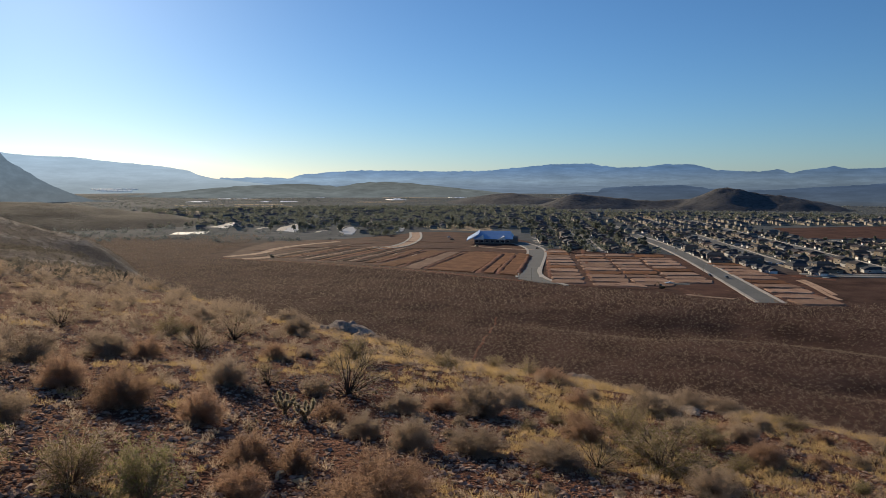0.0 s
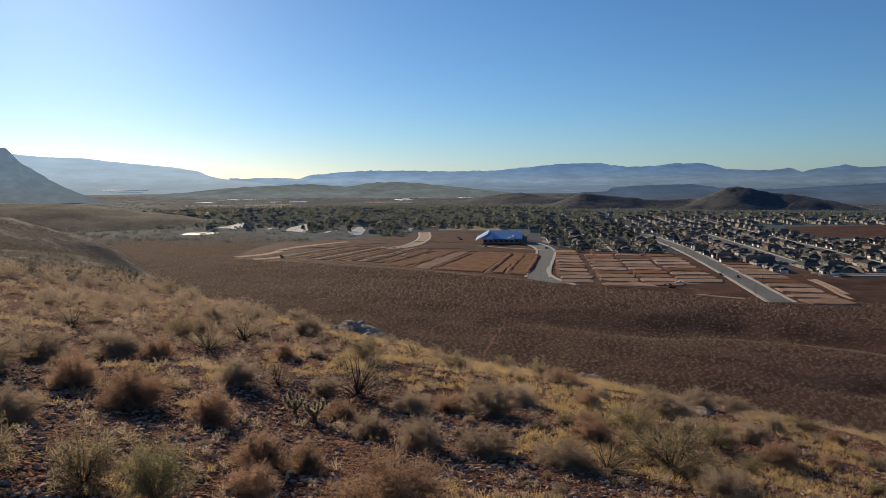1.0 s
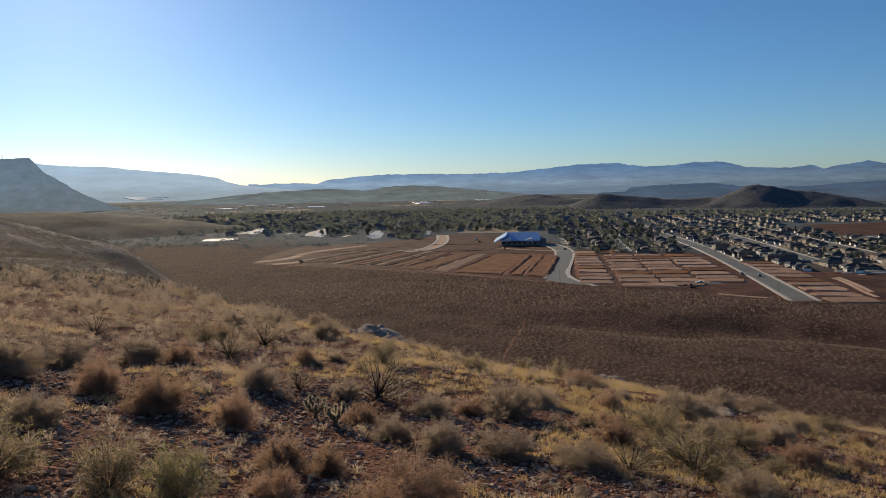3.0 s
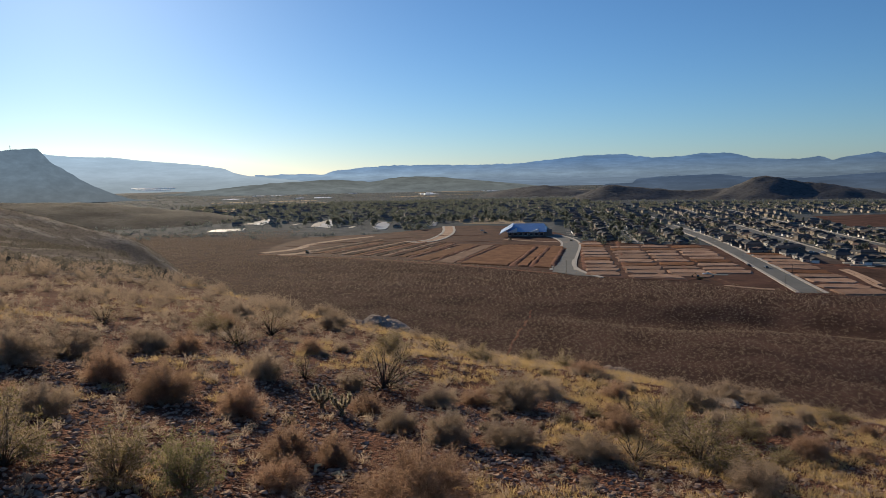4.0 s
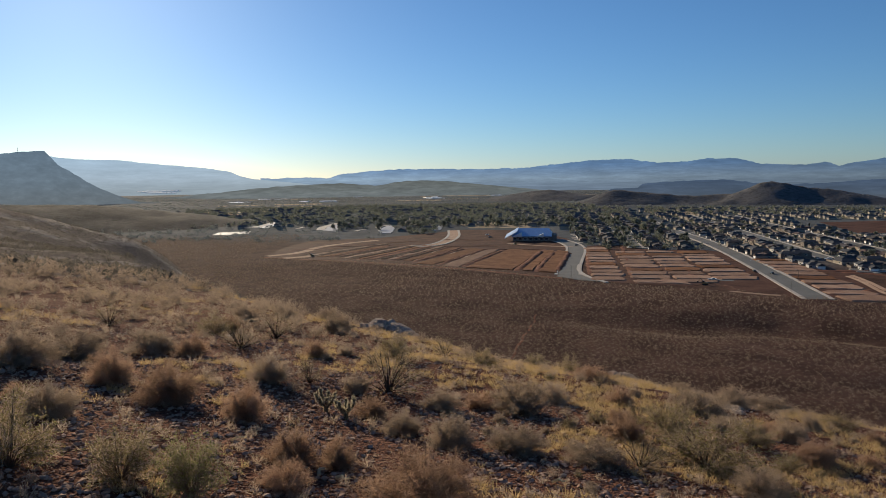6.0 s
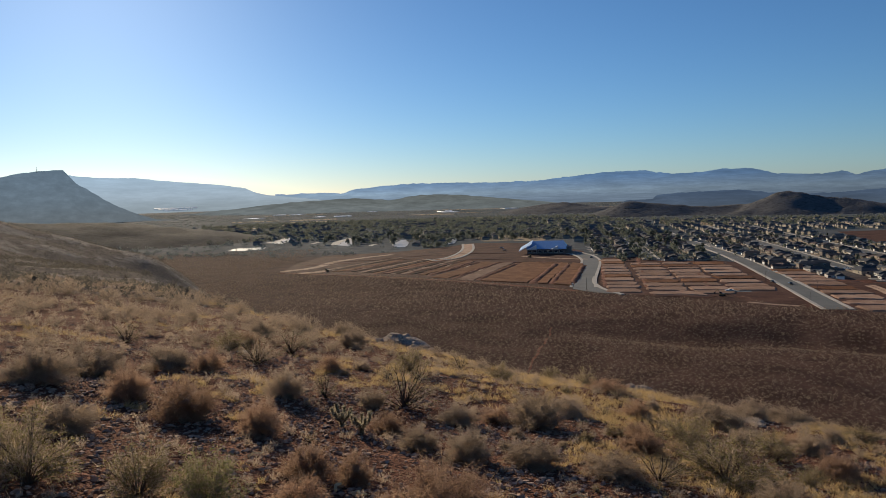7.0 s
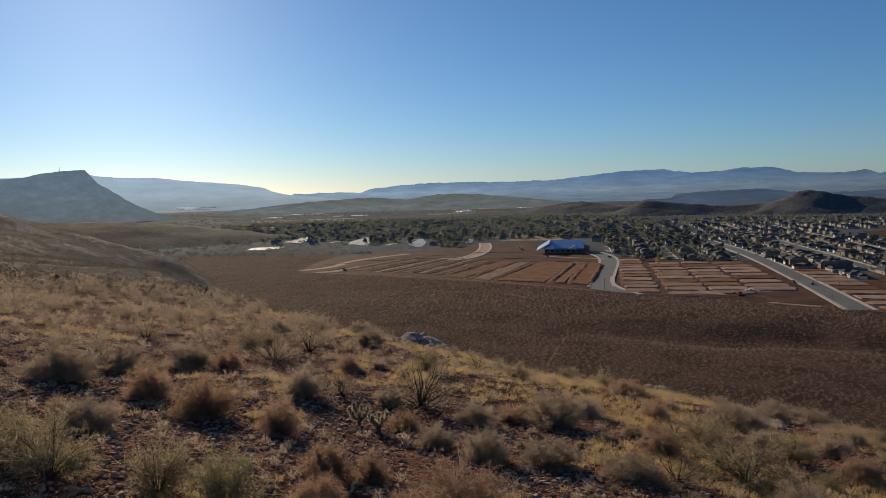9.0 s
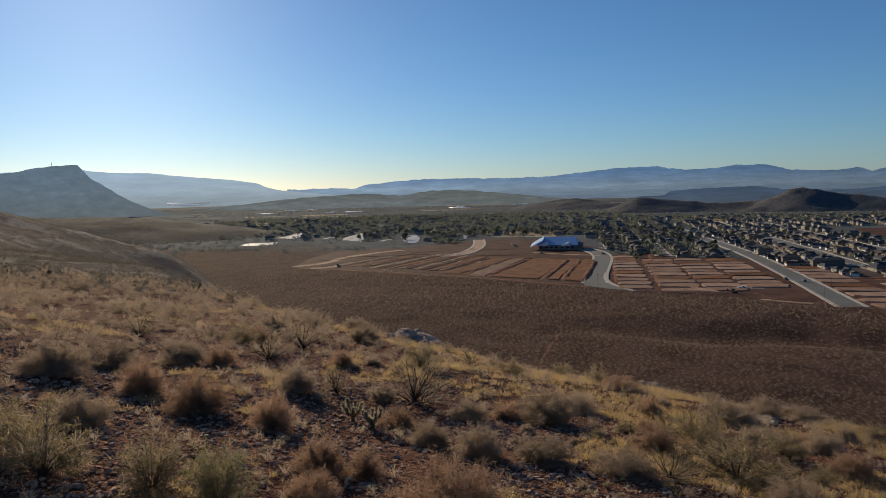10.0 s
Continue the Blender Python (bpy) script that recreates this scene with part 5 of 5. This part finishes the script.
for name, step, lo, hi, tmpl, seed in (("plain_scrub", 1.4, 60, 270, near_t, 21), ("distant_scrub", 2.05, 270, 640, far_t, 29)):
    gx, gy = np.meshgrid(np.arange(-430, 330, step), np.arange(40, 640, step), indexing="ij")
    x, y = (gx + rg.uniform(-0.75, 0.75, gx.shape)).ravel(), (gy + rg.uniform(-0.75, 0.75, gx.shape)).ravel()
    r = np.hypot(x, y)
    keep = (x < 0.85 * y) & (x > -0.95 * y) & (r >= lo) & (r < hi)
    x, y, r = x[keep], y[keep], r[keep]
    past = y - np.interp(x, FRONT_X, FRONT_Y)
    keep = (hillside(PLAN * x, PLAN * y) < plain(PLAN * x, PLAN * y) + 2) & ((past < -2 + 3 * rg.normal(size=len(x))) | (x < -150))
    x, y, r = x[keep], y[keep], r[keep]
    dens = fbm(x / 25, y / 25, 40) + 0.3
    keep = rg.random(len(x)) < (0.78 + 0.5 * dens) * np.where(r > 420, 0.6, 1.0)
    x, y, r = x[keep], y[keep], r[keep]
    scatter(name, np.stack([x, y, ground_z(PLAN * x, PLAN * y) / PLAN, rg.uniform(0.45, 1.1, len(x)) * (1 + 0.4 * (r > 270))], 1), tmpl, M_NEARSCRUB if lo < 200 else M_SCRUB, "low brown scrub dotted evenly over the plain", "scrub", seed)
x, y = sown(42000, -46, 10, 50, 580)
keep = (hillside(x, y) > plain(x, y) + 2) & (np.hypot(x, y) > 50)
x, y = x[keep], y[keep]
scatter("hillside_scrub", np.stack([x, y, ground_z(x, y), 0.6 + 2.0 * rg.random(len(x)) ** 2], 1), [low_bush(90 + i, 21) for i in range(6)], M_HILLSCRUB, "grey scrub over the far hillside", "scrub", 22)

# a faint foot track over the plain
TRACK = np.array([(7.4, 185.1), (10.1, 199.6), (12.6, 214.0), (15.2, 226.3), (17.5, 238.0), (19.4, 252.1)])
t = np.linspace(0, len(TRACK) - 1, 90)
tx, ty = np.interp(t, np.arange(len(TRACK)), TRACK[:, 0]) + 0.25 * np.sin(t * 5), np.interp(t, np.arange(len(TRACK)), TRACK[:, 1])
v = [(a + o, b, float(ground_z(PLAN * (a + o), PLAN * b)) / PLAN + h) for a, b in zip(tx, ty) for o, h in ((-0.5, -0.05), (-0.3, 0.04), (0.3, 0.04), (0.5, -0.05))]
f = [(4 * i + k, 4 * i + k + 1, 4 * i + k + 5, 4 * i + k + 4) for i in range(len(t) - 1) for k in range(3)]
tagged(new("foot_track", mesh_of("foot_track", v, f, M_BERM, True)), "faint pale foot track through the scrub", "track", kind="structure")

# straw grass
def tuft(seed, n):
    rg_ = np.random.default_rng(seed)
    st_ = arcs(rg_, n, 0.65, 0.85, 2, 0.0, 0.5)
    st_[:, :, :2] += rg_.normal(size=(n, 1, 2)) * 0.22
    return ribbons(st_, rg_.uniform(0.03, 0.055, n), seed)


x, y = sown(330000, -42, 42, 3.2, 80)
az, r = np.degrees(np.arctan2(x, y)), np.hypot(x, y)
brow = np.interp(az, BROW_AZ, BROW_R)
patch = 1.1 * fbm(x / 3.2, y / 3.2, 60) + 0.95 * fbm(x / 0.8, y / 0.8, 61)
want = -0.50 + 0.80 * smooth(az, -24, 8) + 0.12 * smooth(r / brow, 0.35, 0.9) + 0.3 * smooth(az, 0, 12) * (r < 14) - 0.3 * (r < 6) - 0.3 * smooth(r, 40, 75)
keep = (r < brow * 1.1) & (patch + want > 0.22) & (rg.random(len(x)) < np.clip(0.26 + 1.8 * np.exp(-r / 12), 0, 1))
x, y = x[keep], y[keep]
bx, by = sown(1500, 42, 318, 1.5, 12)
x, y = np.concatenate([x, bx]), np.concatenate([y, by])
scatter("straw_grass", np.stack([x, y, ground_z(x, y), rg.uniform(0.05, 0.15, len(x)) * (1 + np.hypot(x, y) / 35)], 1), [tuft(130 + i, 18) for i in range(6)], M_STRAW, "tufts of golden dry grass among the stones", "grass", 23)


# stones
def rock_shape(seed, sub, cuts=9, flat=0.7):
    """A broken stone: a ball cut by random planes."""
    rnd = random.Random(seed)
    bm = bmesh.new()
    bmesh.ops.create_icosphere(bm, subdivisions=sub, radius=0.62)
    planes = [(Vector((rnd.gauss(0, 1), rnd.gauss(0, 1), rnd.gauss(0, 1))).normalized(), rnd.uniform(0.28, 0.5)) for _ in range(cuts)]
    for v in bm.verts:
        for nrm, d in planes:
            e = v.co.dot(nrm) - d
            if e > 0:
                v.co -= nrm * e
        v.co += noise.noise_vector(v.co * 4 + Vector((seed, 0, 0))) * 0.07
        v.co.z *= flat
    return bm


stone_t = []
for i in range(8):
    rnd = random.Random(400 + i)
    bm = bmesh.new()
    for _ in range(9):
        d = Vector((rnd.gauss(0, 1), rnd.gauss(0, 1), rnd.gauss(0, 1))).normalized()
        bm.verts.new((d.x * 0.55, d.y * 0.45, d.z * 0.24))
    bmesh.ops.convex_hull(bm, input=bm.verts)
    bmesh.ops.triangulate(bm, faces=bm.faces)
    stone_t.append(np.array([[v.co for v in f.verts] for f in bm.faces], float))
    bm.free()
x, y = sown(210000, -42, 42, 2.6, 30)
az, r = np.degrees(np.arctan2(x, y)), np.hypot(x, y)
patch = fbm(x / 2.5, y / 2.5, 66)
keep = (r < np.interp(az, BROW_AZ, BROW_R)) & (patch > -0.9 + 0.5 * rg.random(len(x))) & (rg.random(len(x)) < np.clip((0.85 - 0.35 * smooth(az, -5, 15)) * np.exp(-(r / 15) ** 2), 0, 1))
x, y = x[keep], y[keep]
bx, by = sown(9000, 42, 318, 0.8, 9)
x, y = np.concatenate([x, bx]), np.concatenate([y, by])
bx, by = sown(700, -42, 42, 0.8, 2.6)
x, y = np.concatenate([x, bx]), np.concatenate([y, by])
M_STONE = earthy("red_stones", (0.20, 0.122, 0.088), (0.47, 0.34, 0.255), 6.0, 20.0, relief=0.01)
scatter("loose_stones", np.stack([x, y, ground_z(x, y) + 0.012, 0.028 + 0.10 * rg.random(len(x)) ** 3], 1), stone_t, M_STONE, "loose reddish stones strewn over the slope", "stones", 24)


def boulder(x, y, w, seed, label, flat=0.7, sink=0.25):
    bm = rock_shape(seed, 3, 16, flat)
    ob = part("boulder", bm, M_ROCK)
    ob.matrix_basis = pose(x, y, float(ground_z(x, y)) + w * flat * (0.5 - sink) * 0.6, 0, 0, seed * 37 % 360) @ Matrix.Scale(w, 4)
    tagged(ob, label, "boulder", "boulders")


for k, (az, r, w, flat) in enumerate(((-9.6, 34.6, 0.55, 0.5), (-9.0, 34.6, 0.8, 0.5), (-8.4, 34.2, 0.7, 0.6), (-8.3, 35.2, 1.0, 0.62), (-7.8, 34.6, 0.9, 0.45), (-7.4, 34.2, 0.6, 0.6), (-7.2, 35.0, 1.0, 0.55), (-6.8, 34.4, 0.8, 0.5),
                                      (-6.4, 34.2, 0.9, 0.42), (-6.0, 33.9, 0.5, 0.5), (-7.6, 35.6, 0.9, 0.85), (-5.6, 33.6, 0.5, 0.5), (-6.9, 33.4, 0.45, 0.55),
                                      (11.2, 25.0, 0.85, 0.55), (12.0, 24.9, 0.5, 0.7), (10.4, 24.6, 0.5, 0.7), (19.2, 18.4, 0.62, 0.22), (19.9, 18.0, 0.4, 0.2), (-20.4, 21.5, 0.4, 0.3), (16.5, 9.9, 0.16, 0.4),
                                      (-29.3, 69, 2.0, 0.4), (-28.6, 70, 1.3, 0.4), (-33.0, 74, 1.6, 0.4), (-35.6, 62, 1.4, 0.4))):
    boulder(*polar(az, r), w * (1.1 if r > 33 and az > -12 else 1), 500 + k, "weathered grey boulder half sunk in the slope", flat, -0.15 if r > 20 and az > -12 else 0.25)
x, y = sown(5200, -44, -17, 45, 150)
keep = (hillside(x, y) > plain(x, y) + 2) & (fbm(x / 14, y / 14, 77) > 0.12)
x, y = x[keep], y[keep]
scatter("slope_rocks", np.stack([x, y, ground_z(x, y), 0.25 + 0.9 * rg.random(len(x)) ** 3], 1), stone_t, M_ROCK, "pale rocks strewn over the farther slope", "stones", 33)


M_CHOLLA = leafy("dry_cholla_joints", (0.10, 0.085, 0.05), (0.17, 0.145, 0.09), 0.0)


def cholla(x, y, unit, seed):
    rnd = random.Random(seed)
    ob = thing("cholla_cactus", "small branching cholla cactus with pale straw spines", "cactus", pose(x, y, float(ground_z(x, y)), 0, 0, rnd.uniform(0, 360)), "cholla cacti")
    size = unit * 50
    joints = [((0, 0, -0.05), (0, 0, 0.35), 0.09)]
    for i in range(7):
        a = i * 0.9 + rnd.random() * 0.5
        p = (0.05 * math.cos(a), 0.05 * math.sin(a), rnd.uniform(0.2, 0.36))
        q = (0.3 * math.cos(a), 0.3 * math.sin(a), p[2] + rnd.uniform(0.1, 0.3))
        e = (q[0] * 1.15, q[1] * 1.15, q[2] + rnd.uniform(0.12, 0.25))
        joints += [(p, q, 0.06), (q, e, 0.055)]
    lines = []
    for p, q, r_ in joints:
        stem = bmesh.new()
        tube(stem, Vector(p) * size, Vector(q) * size, r_ * size * 0.8, r_ * size * 0.95, 8)
        part("joint", stem, M_CHOLLA, ob)
        for _ in range(190):
            t = rnd.random()
            c = Vector(p).lerp(Vector(q), t)
            d = Vector((rnd.gauss(0, 1), rnd.gauss(0, 1), rnd.gauss(0, 1))).normalized()
            lines.append([(c + d * r_ * 0.6) * size, (c + d * (r_ + 0.07)) * size])
    part("spine_cover", tri_mesh("spines", ribbons(np.array(lines), np.full(len(lines), 0.007 * size), seed), M_SPINE), None, ob)


for k, ((x, y, unit)) in enumerate(((-2.12, 10.59, 0.0086), (-2.53, 11.04, 0.0090))):
    cholla(x, y, unit, 600 + k)

# scattered brush and trees over the valley floor beyond the town
x, y = sown(21000, -30, 38, 560, 2300)
past = y - np.interp(x, FRONT_X, FRONT_Y)
az, r = np.degrees(np.arctan2(x, y)), np.hypot(x, y)
d2 = fbm(x / 120, y / 120, 71)
keep = ~cleared(x, y) & (past > 130 - 95 * (az < -4)) & (hillside(PLAN * x, PLAN * y) < 1) & ((az < -8) | (r > 1100)) & (d2 > -0.25) & ((r > 600) | (az > -18)) & ~((az > -1) & (az < 8) & (r < 720))
x, y = x[keep], y[keep]
scatter("valley_brush", np.stack([x, y, 0 * x, rg.uniform(0.5, 1.1, len(x)) * np.where(np.hypot(x, y) > 1050, 0.75, 1.0)], 1), [clump(150 + i, 24, 6.0, 2.8, 0.6) for i in range(5)], M_HAZEBRUSH, "grey-green brush and trees on the valley floor, paled like haze", "brush", 25)

# ---------------- vehicles, poles, mast ----------------
def car(paint, label, truck=False):
    ob = thing("pickup_truck" if truck else "car", label, "pickup truck" if truck else "car", None, "vehicles on the streets")
    L, W = (5.6, 1.95) if truck else (4.6, 1.8)
    bm = bmesh.new()
    box(bm, -W / 2, -L / 2, 0.38, W / 2, L / 2, 0.95, bevel=0.12)
    part("body", bm, paint, ob)
    y0, y1 = (-0.4, 1.5) if truck else (-1.6, 1.2)
    bm = bmesh.new()
    v = [bm.verts.new(p) for p in ((-W / 2 + 0.06, y0, 0.93), (W / 2 - 0.06, y0, 0.93), (W / 2 - 0.06, y1, 0.93), (-W / 2 + 0.06, y1, 0.93), (-W / 2 + 0.22, y0 + 0.35, 1.5), (W / 2 - 0.22, y0 + 0.35, 1.5), (W / 2 - 0.22, y1 - 0.6, 1.5), (-W / 2 + 0.22, y1 - 0.6, 1.5))]
    for f in ((0, 1, 5, 4), (1, 2, 6, 5), (2, 3, 7, 6), (3, 0, 4, 7), (4, 5, 6, 7)):
        bm.faces.new([v[i] for i in f])
    cab = part("cabin", bm, M_GLASS, ob, "dark glazed cabin")
    part("roof", new_box(-W / 2 + 0.2, y0 + 0.33, 1.48, W / 2 - 0.2, y1 - 0.58, 1.55, bevel=0.02), paint, cab)
    for sx in (-1, 1):
        for yy in (-L / 2 + 0.9, L / 2 - 0.9):
            bm = bmesh.new()
            tube(bm, (sx * (W / 2 - 0.24), yy, 0.34), (sx * (W / 2 + 0.01), yy, 0.34), 0.34, 0.34, 12)
            wheel = part("wheel", bm, M_RUBBER, ob)
            bm = bmesh.new()
            tube(bm, (sx * (W / 2 - 0.2), yy, 0.34), (sx * (W / 2 + 0.025), yy, 0.34), 0.2, 0.18, 10)
            part("rim", bm, M_PAINTS[2], wheel)
    return ob


CARS = [car(M_PAINTS[0], "white parked car on the street"), car(M_PAINTS[1], "dark car on the street"), car(M_PAINTS[2], "silver parked car on the street"), car(M_PAINTS[0], "white pickup truck parked among the lots", True)]
used_car = set()
for (x, y), k, turn, z in (((133.1, 350.8), 1, 6, 0.2), ((138.3, 342.7), 1, 4, 0.2), ((104.3, 323.9), 3, 84, 0.2), ((65.5, 489.5), 1, 30, 0.2), ((226.0, 429.5), 2, 80, 0.0), ((225.3, 420.4), 0, 84, 0.0), ((222.2, 380.1), 0, 70, 0.0), ((224.2, 375.3), 0, 82, 0.0),
                           ((225.4, 368.3), 2, 60, 0.0), ((224.2, 390.1), 1, 78, 0.0), ((187.1, 403.3), 0, 78, 0.0), ((191.6, 400.6), 3, 82, 0.0), ((190.8, 435.8), 0, 80, 0.0), ((7.2, 563.4), 1, 60, 0.1), ((5.1, 585.5), 0, 60, 0.1), ((86.5, 538.1), 0, 20, 0.0),
                           ((230.9, 352.9), 2, 60, 0.0), ((230.5, 338.8), 0, 60, 0.0)):
    m = pose(x, y, z, 0, 0, -turn)
    if k in used_car:
        copy_thing(CARS[k], m)
    else:
        used_car.add(k)
        CARS[k].matrix_basis = m


def excavator(x, y, turn):
    ob = thing("excavator", "dusty yellow tracked excavator on bare earth", "excavator", pose(x, y, 0.1, 0, 0, turn) @ Matrix.Scale(0.62, 4), "site machines")
    for s in (-1, 1):
        part("track", new_box(s * 1.1 - 0.3, -1.9, 0, s * 1.1 + 0.3, 1.9, 0.8, bevel=0.25), M_RUBBER, ob)
    part("house", new_box(-1.3, -1.8, 0.9, 1.3, 1.5, 2.0, bevel=0.15), M_YELLOW, ob)
    part("cab", new_box(-1.25, 0.1, 2.0, -0.2, 1.5, 3.0, bevel=0.12), M_GLASS, ob)
    bm = bmesh.new()
    tube(bm, (0.3, 1.3, 1.6), (0.3, 4.0, 4.3), 0.28, 0.22, 6)
    tube(bm, (0.3, 4.0, 4.3), (0.3, 6.0, 2.2), 0.22, 0.15, 6)
    part("arm", bm, M_YELLOW, ob)
    part("bucket", new_box(-0.2, 5.6, 1.2, 0.8, 6.5, 2.2, bevel=0.2), M_RUBBER, ob)


for (x, y), turn in (((96.9, 310.3), 40), ((-105.5, 435.8), 105), ((23.7, 501.9), 200)):
    excavator(x, y, turn)


def pole(x, y, h, arm):
    ob = thing("utility_pole", "tall dark wooden pole beside the road", "pole", pose(x, y, 0), "poles")
    bm = bmesh.new()
    tube(bm, (0, 0, -0.5), (0, 0, h), 0.17, 0.11, 8)
    part("post", bm, M_POLE, ob)
    part("crossarm", new_box(-arm, -0.06, h - 0.7, arm, 0.06, h - 0.55), M_POLE, ob)


pole(*(42.3, 334.9), 9.0, 0.5)
for px in ((93.4, 470.2), (100.3, 477.8)):
    pole(*px, 7.0, 0.4)


def street_lamp(x, y, turn):
    ob = thing("street_lamp", "grey street lamp with a curved arm", "street lamp", pose(x, y, 0.3, 0, 0, turn), "street lamps")
    bm = bmesh.new()
    tube(bm, (0, 0, -0.5), (0, 0, 6.6), 0.10, 0.06, 6)
    tube(bm, (0, 0, 6.5), (1.6, 0, 7.1), 0.06, 0.04, 6)
    part("post", bm, M_POLE, ob)
    part("lamp_head", new_box(1.4, -0.14, 7.0, 2.2, 0.14, 7.14, bevel=0.03), M_PAINTS[2], ob)


for k in range(9):
    street_lamp(*st(103.5 if k % 2 else 90.5, 300 + 34 * k), 174 if k % 2 else -6)


def mast(x, y, z):
    ob = thing("radio_mast", "thin radio mast on top of the mesa", "mast", pose(x, y, z))
    bm = bmesh.new()
    for a in (0, 2.09, 4.19):
        tube(bm, (0.9 * math.cos(a), 0.9 * math.sin(a), -3), (0.3 * math.cos(a), 0.3 * math.sin(a), 9), 0.14, 0.12, 6)
    part("frame", bm, M_POLE, ob)
    for z_ in (1.5, 3.5, 5.5, 7.5):
        bm = bmesh.new()
        for a in (0, 2.09, 4.19):
            tube(bm, (0.6 * math.cos(a), 0.6 * math.sin(a), z_), (0.5 * math.cos(a + 2.09), 0.5 * math.sin(a + 2.09), z_ + 1.5), 0.10, 0.10, 5)
        part("brace", bm, M_POLE, ob)


mast(*polar(-33.75, 1745), 113.9)


def greenhouse(az0, az1, r):
    """A long low range of white-covered growing houses far down the valley, on the foot of the mesa wall."""
    a, b = Vector((*polar(az0, r), 0)), Vector((*polar(az1, r), 0))
    n = 6
    z = (r - 3900) * 0.122 if r > 3900 else 0.0
    ob = thing("greenhouse", "long row of white greenhouses far down the valley", "greenhouse", pose(a.x, a.y, z, 0, 0, math.degrees(math.atan2(b.y - a.y, b.x - a.x))), "greenhouses")
    length = (b - a).length
    for i in range(n):
        part("bay", gable_wall(i * length / n, 0, (i + 0.93) * length / n, 14, 4.5, 2.0), M_PVC, ob)


for az0, az1, r in ((-26.3, -23.2, 4030), (-25.6, -23.6, 3960), (-26.0, -24.6, 3995), (-10.9, -9.9, 3480), (-8.4, -7.8, 3300)):
    greenhouse(az0, az1, r)


def dead_stick(x, y, length, turn):
    bm = bmesh.new()
    pts = [(0, 0, 0.02), (length * 0.45, 0.03, 0.05), (length * 0.8, -0.02, 0.05), (length, 0.06, 0.03)]
    for a, b, r in zip(pts[:-1], pts[1:], (0.022, 0.018, 0.013)):
        tube(bm, a, b, r, r * 0.8, 6)
    ob = part("stick", bm, M_SPINE)
    ob.matrix_basis = pose(x, y, float(ground_z(x, y)), 0, 0, turn)
    tagged(ob, "bleached dead stick lying among stones", "stick", "sticks")


for (x, y, unit), turn in (((-1.65, 7.57, 0.0062), -30), ((-1.85, 7.62, 0.0063), 80), ((-3.08, 8.25, 0.0070), 20), ((0.82, 8.19, 0.0066), -10)):
    dead_stick(x, y, unit * 26, turn)

# ---------------- the valley set out at full size ----------------
VALLEY = {"graded_ground", "graded_ground_2", "graded_ground_3", "dry_field", "dry_field_2", "road_1", "road_2", "road_4", "road_5", "apron", "kerb_line", "track", "lane", "house_pad", "wheel_track", "earth_strip",
          "earth_pad", "earth_bank", "paving", "house", "distant_houses", "distant_sheds", "street", "school", "tree", "far_woods", "plain_scrub", "distant_scrub", "valley_brush",
          "hill_1", "hill_2", "hill_3", "hill_4", "hill_5", "backdrop_3", "excavator", "radio_mast", "foot_track"}
TRUE_SIZE = {"car", "pickup_truck", "utility_pole", "street_lamp"}
for ob in list(scene.objects):
    base = ob.name.split(".")[0]
    if ob.parent is None and base in VALLEY:
        ob.matrix_basis = Matrix.Scale(PLAN, 4) @ ob.matrix_basis
    elif ob.parent is None and base in TRUE_SIZE:
        ob.matrix_basis = Matrix.Translation(ob.matrix_basis.translation * (PLAN - 1)) @ ob.matrix_basis
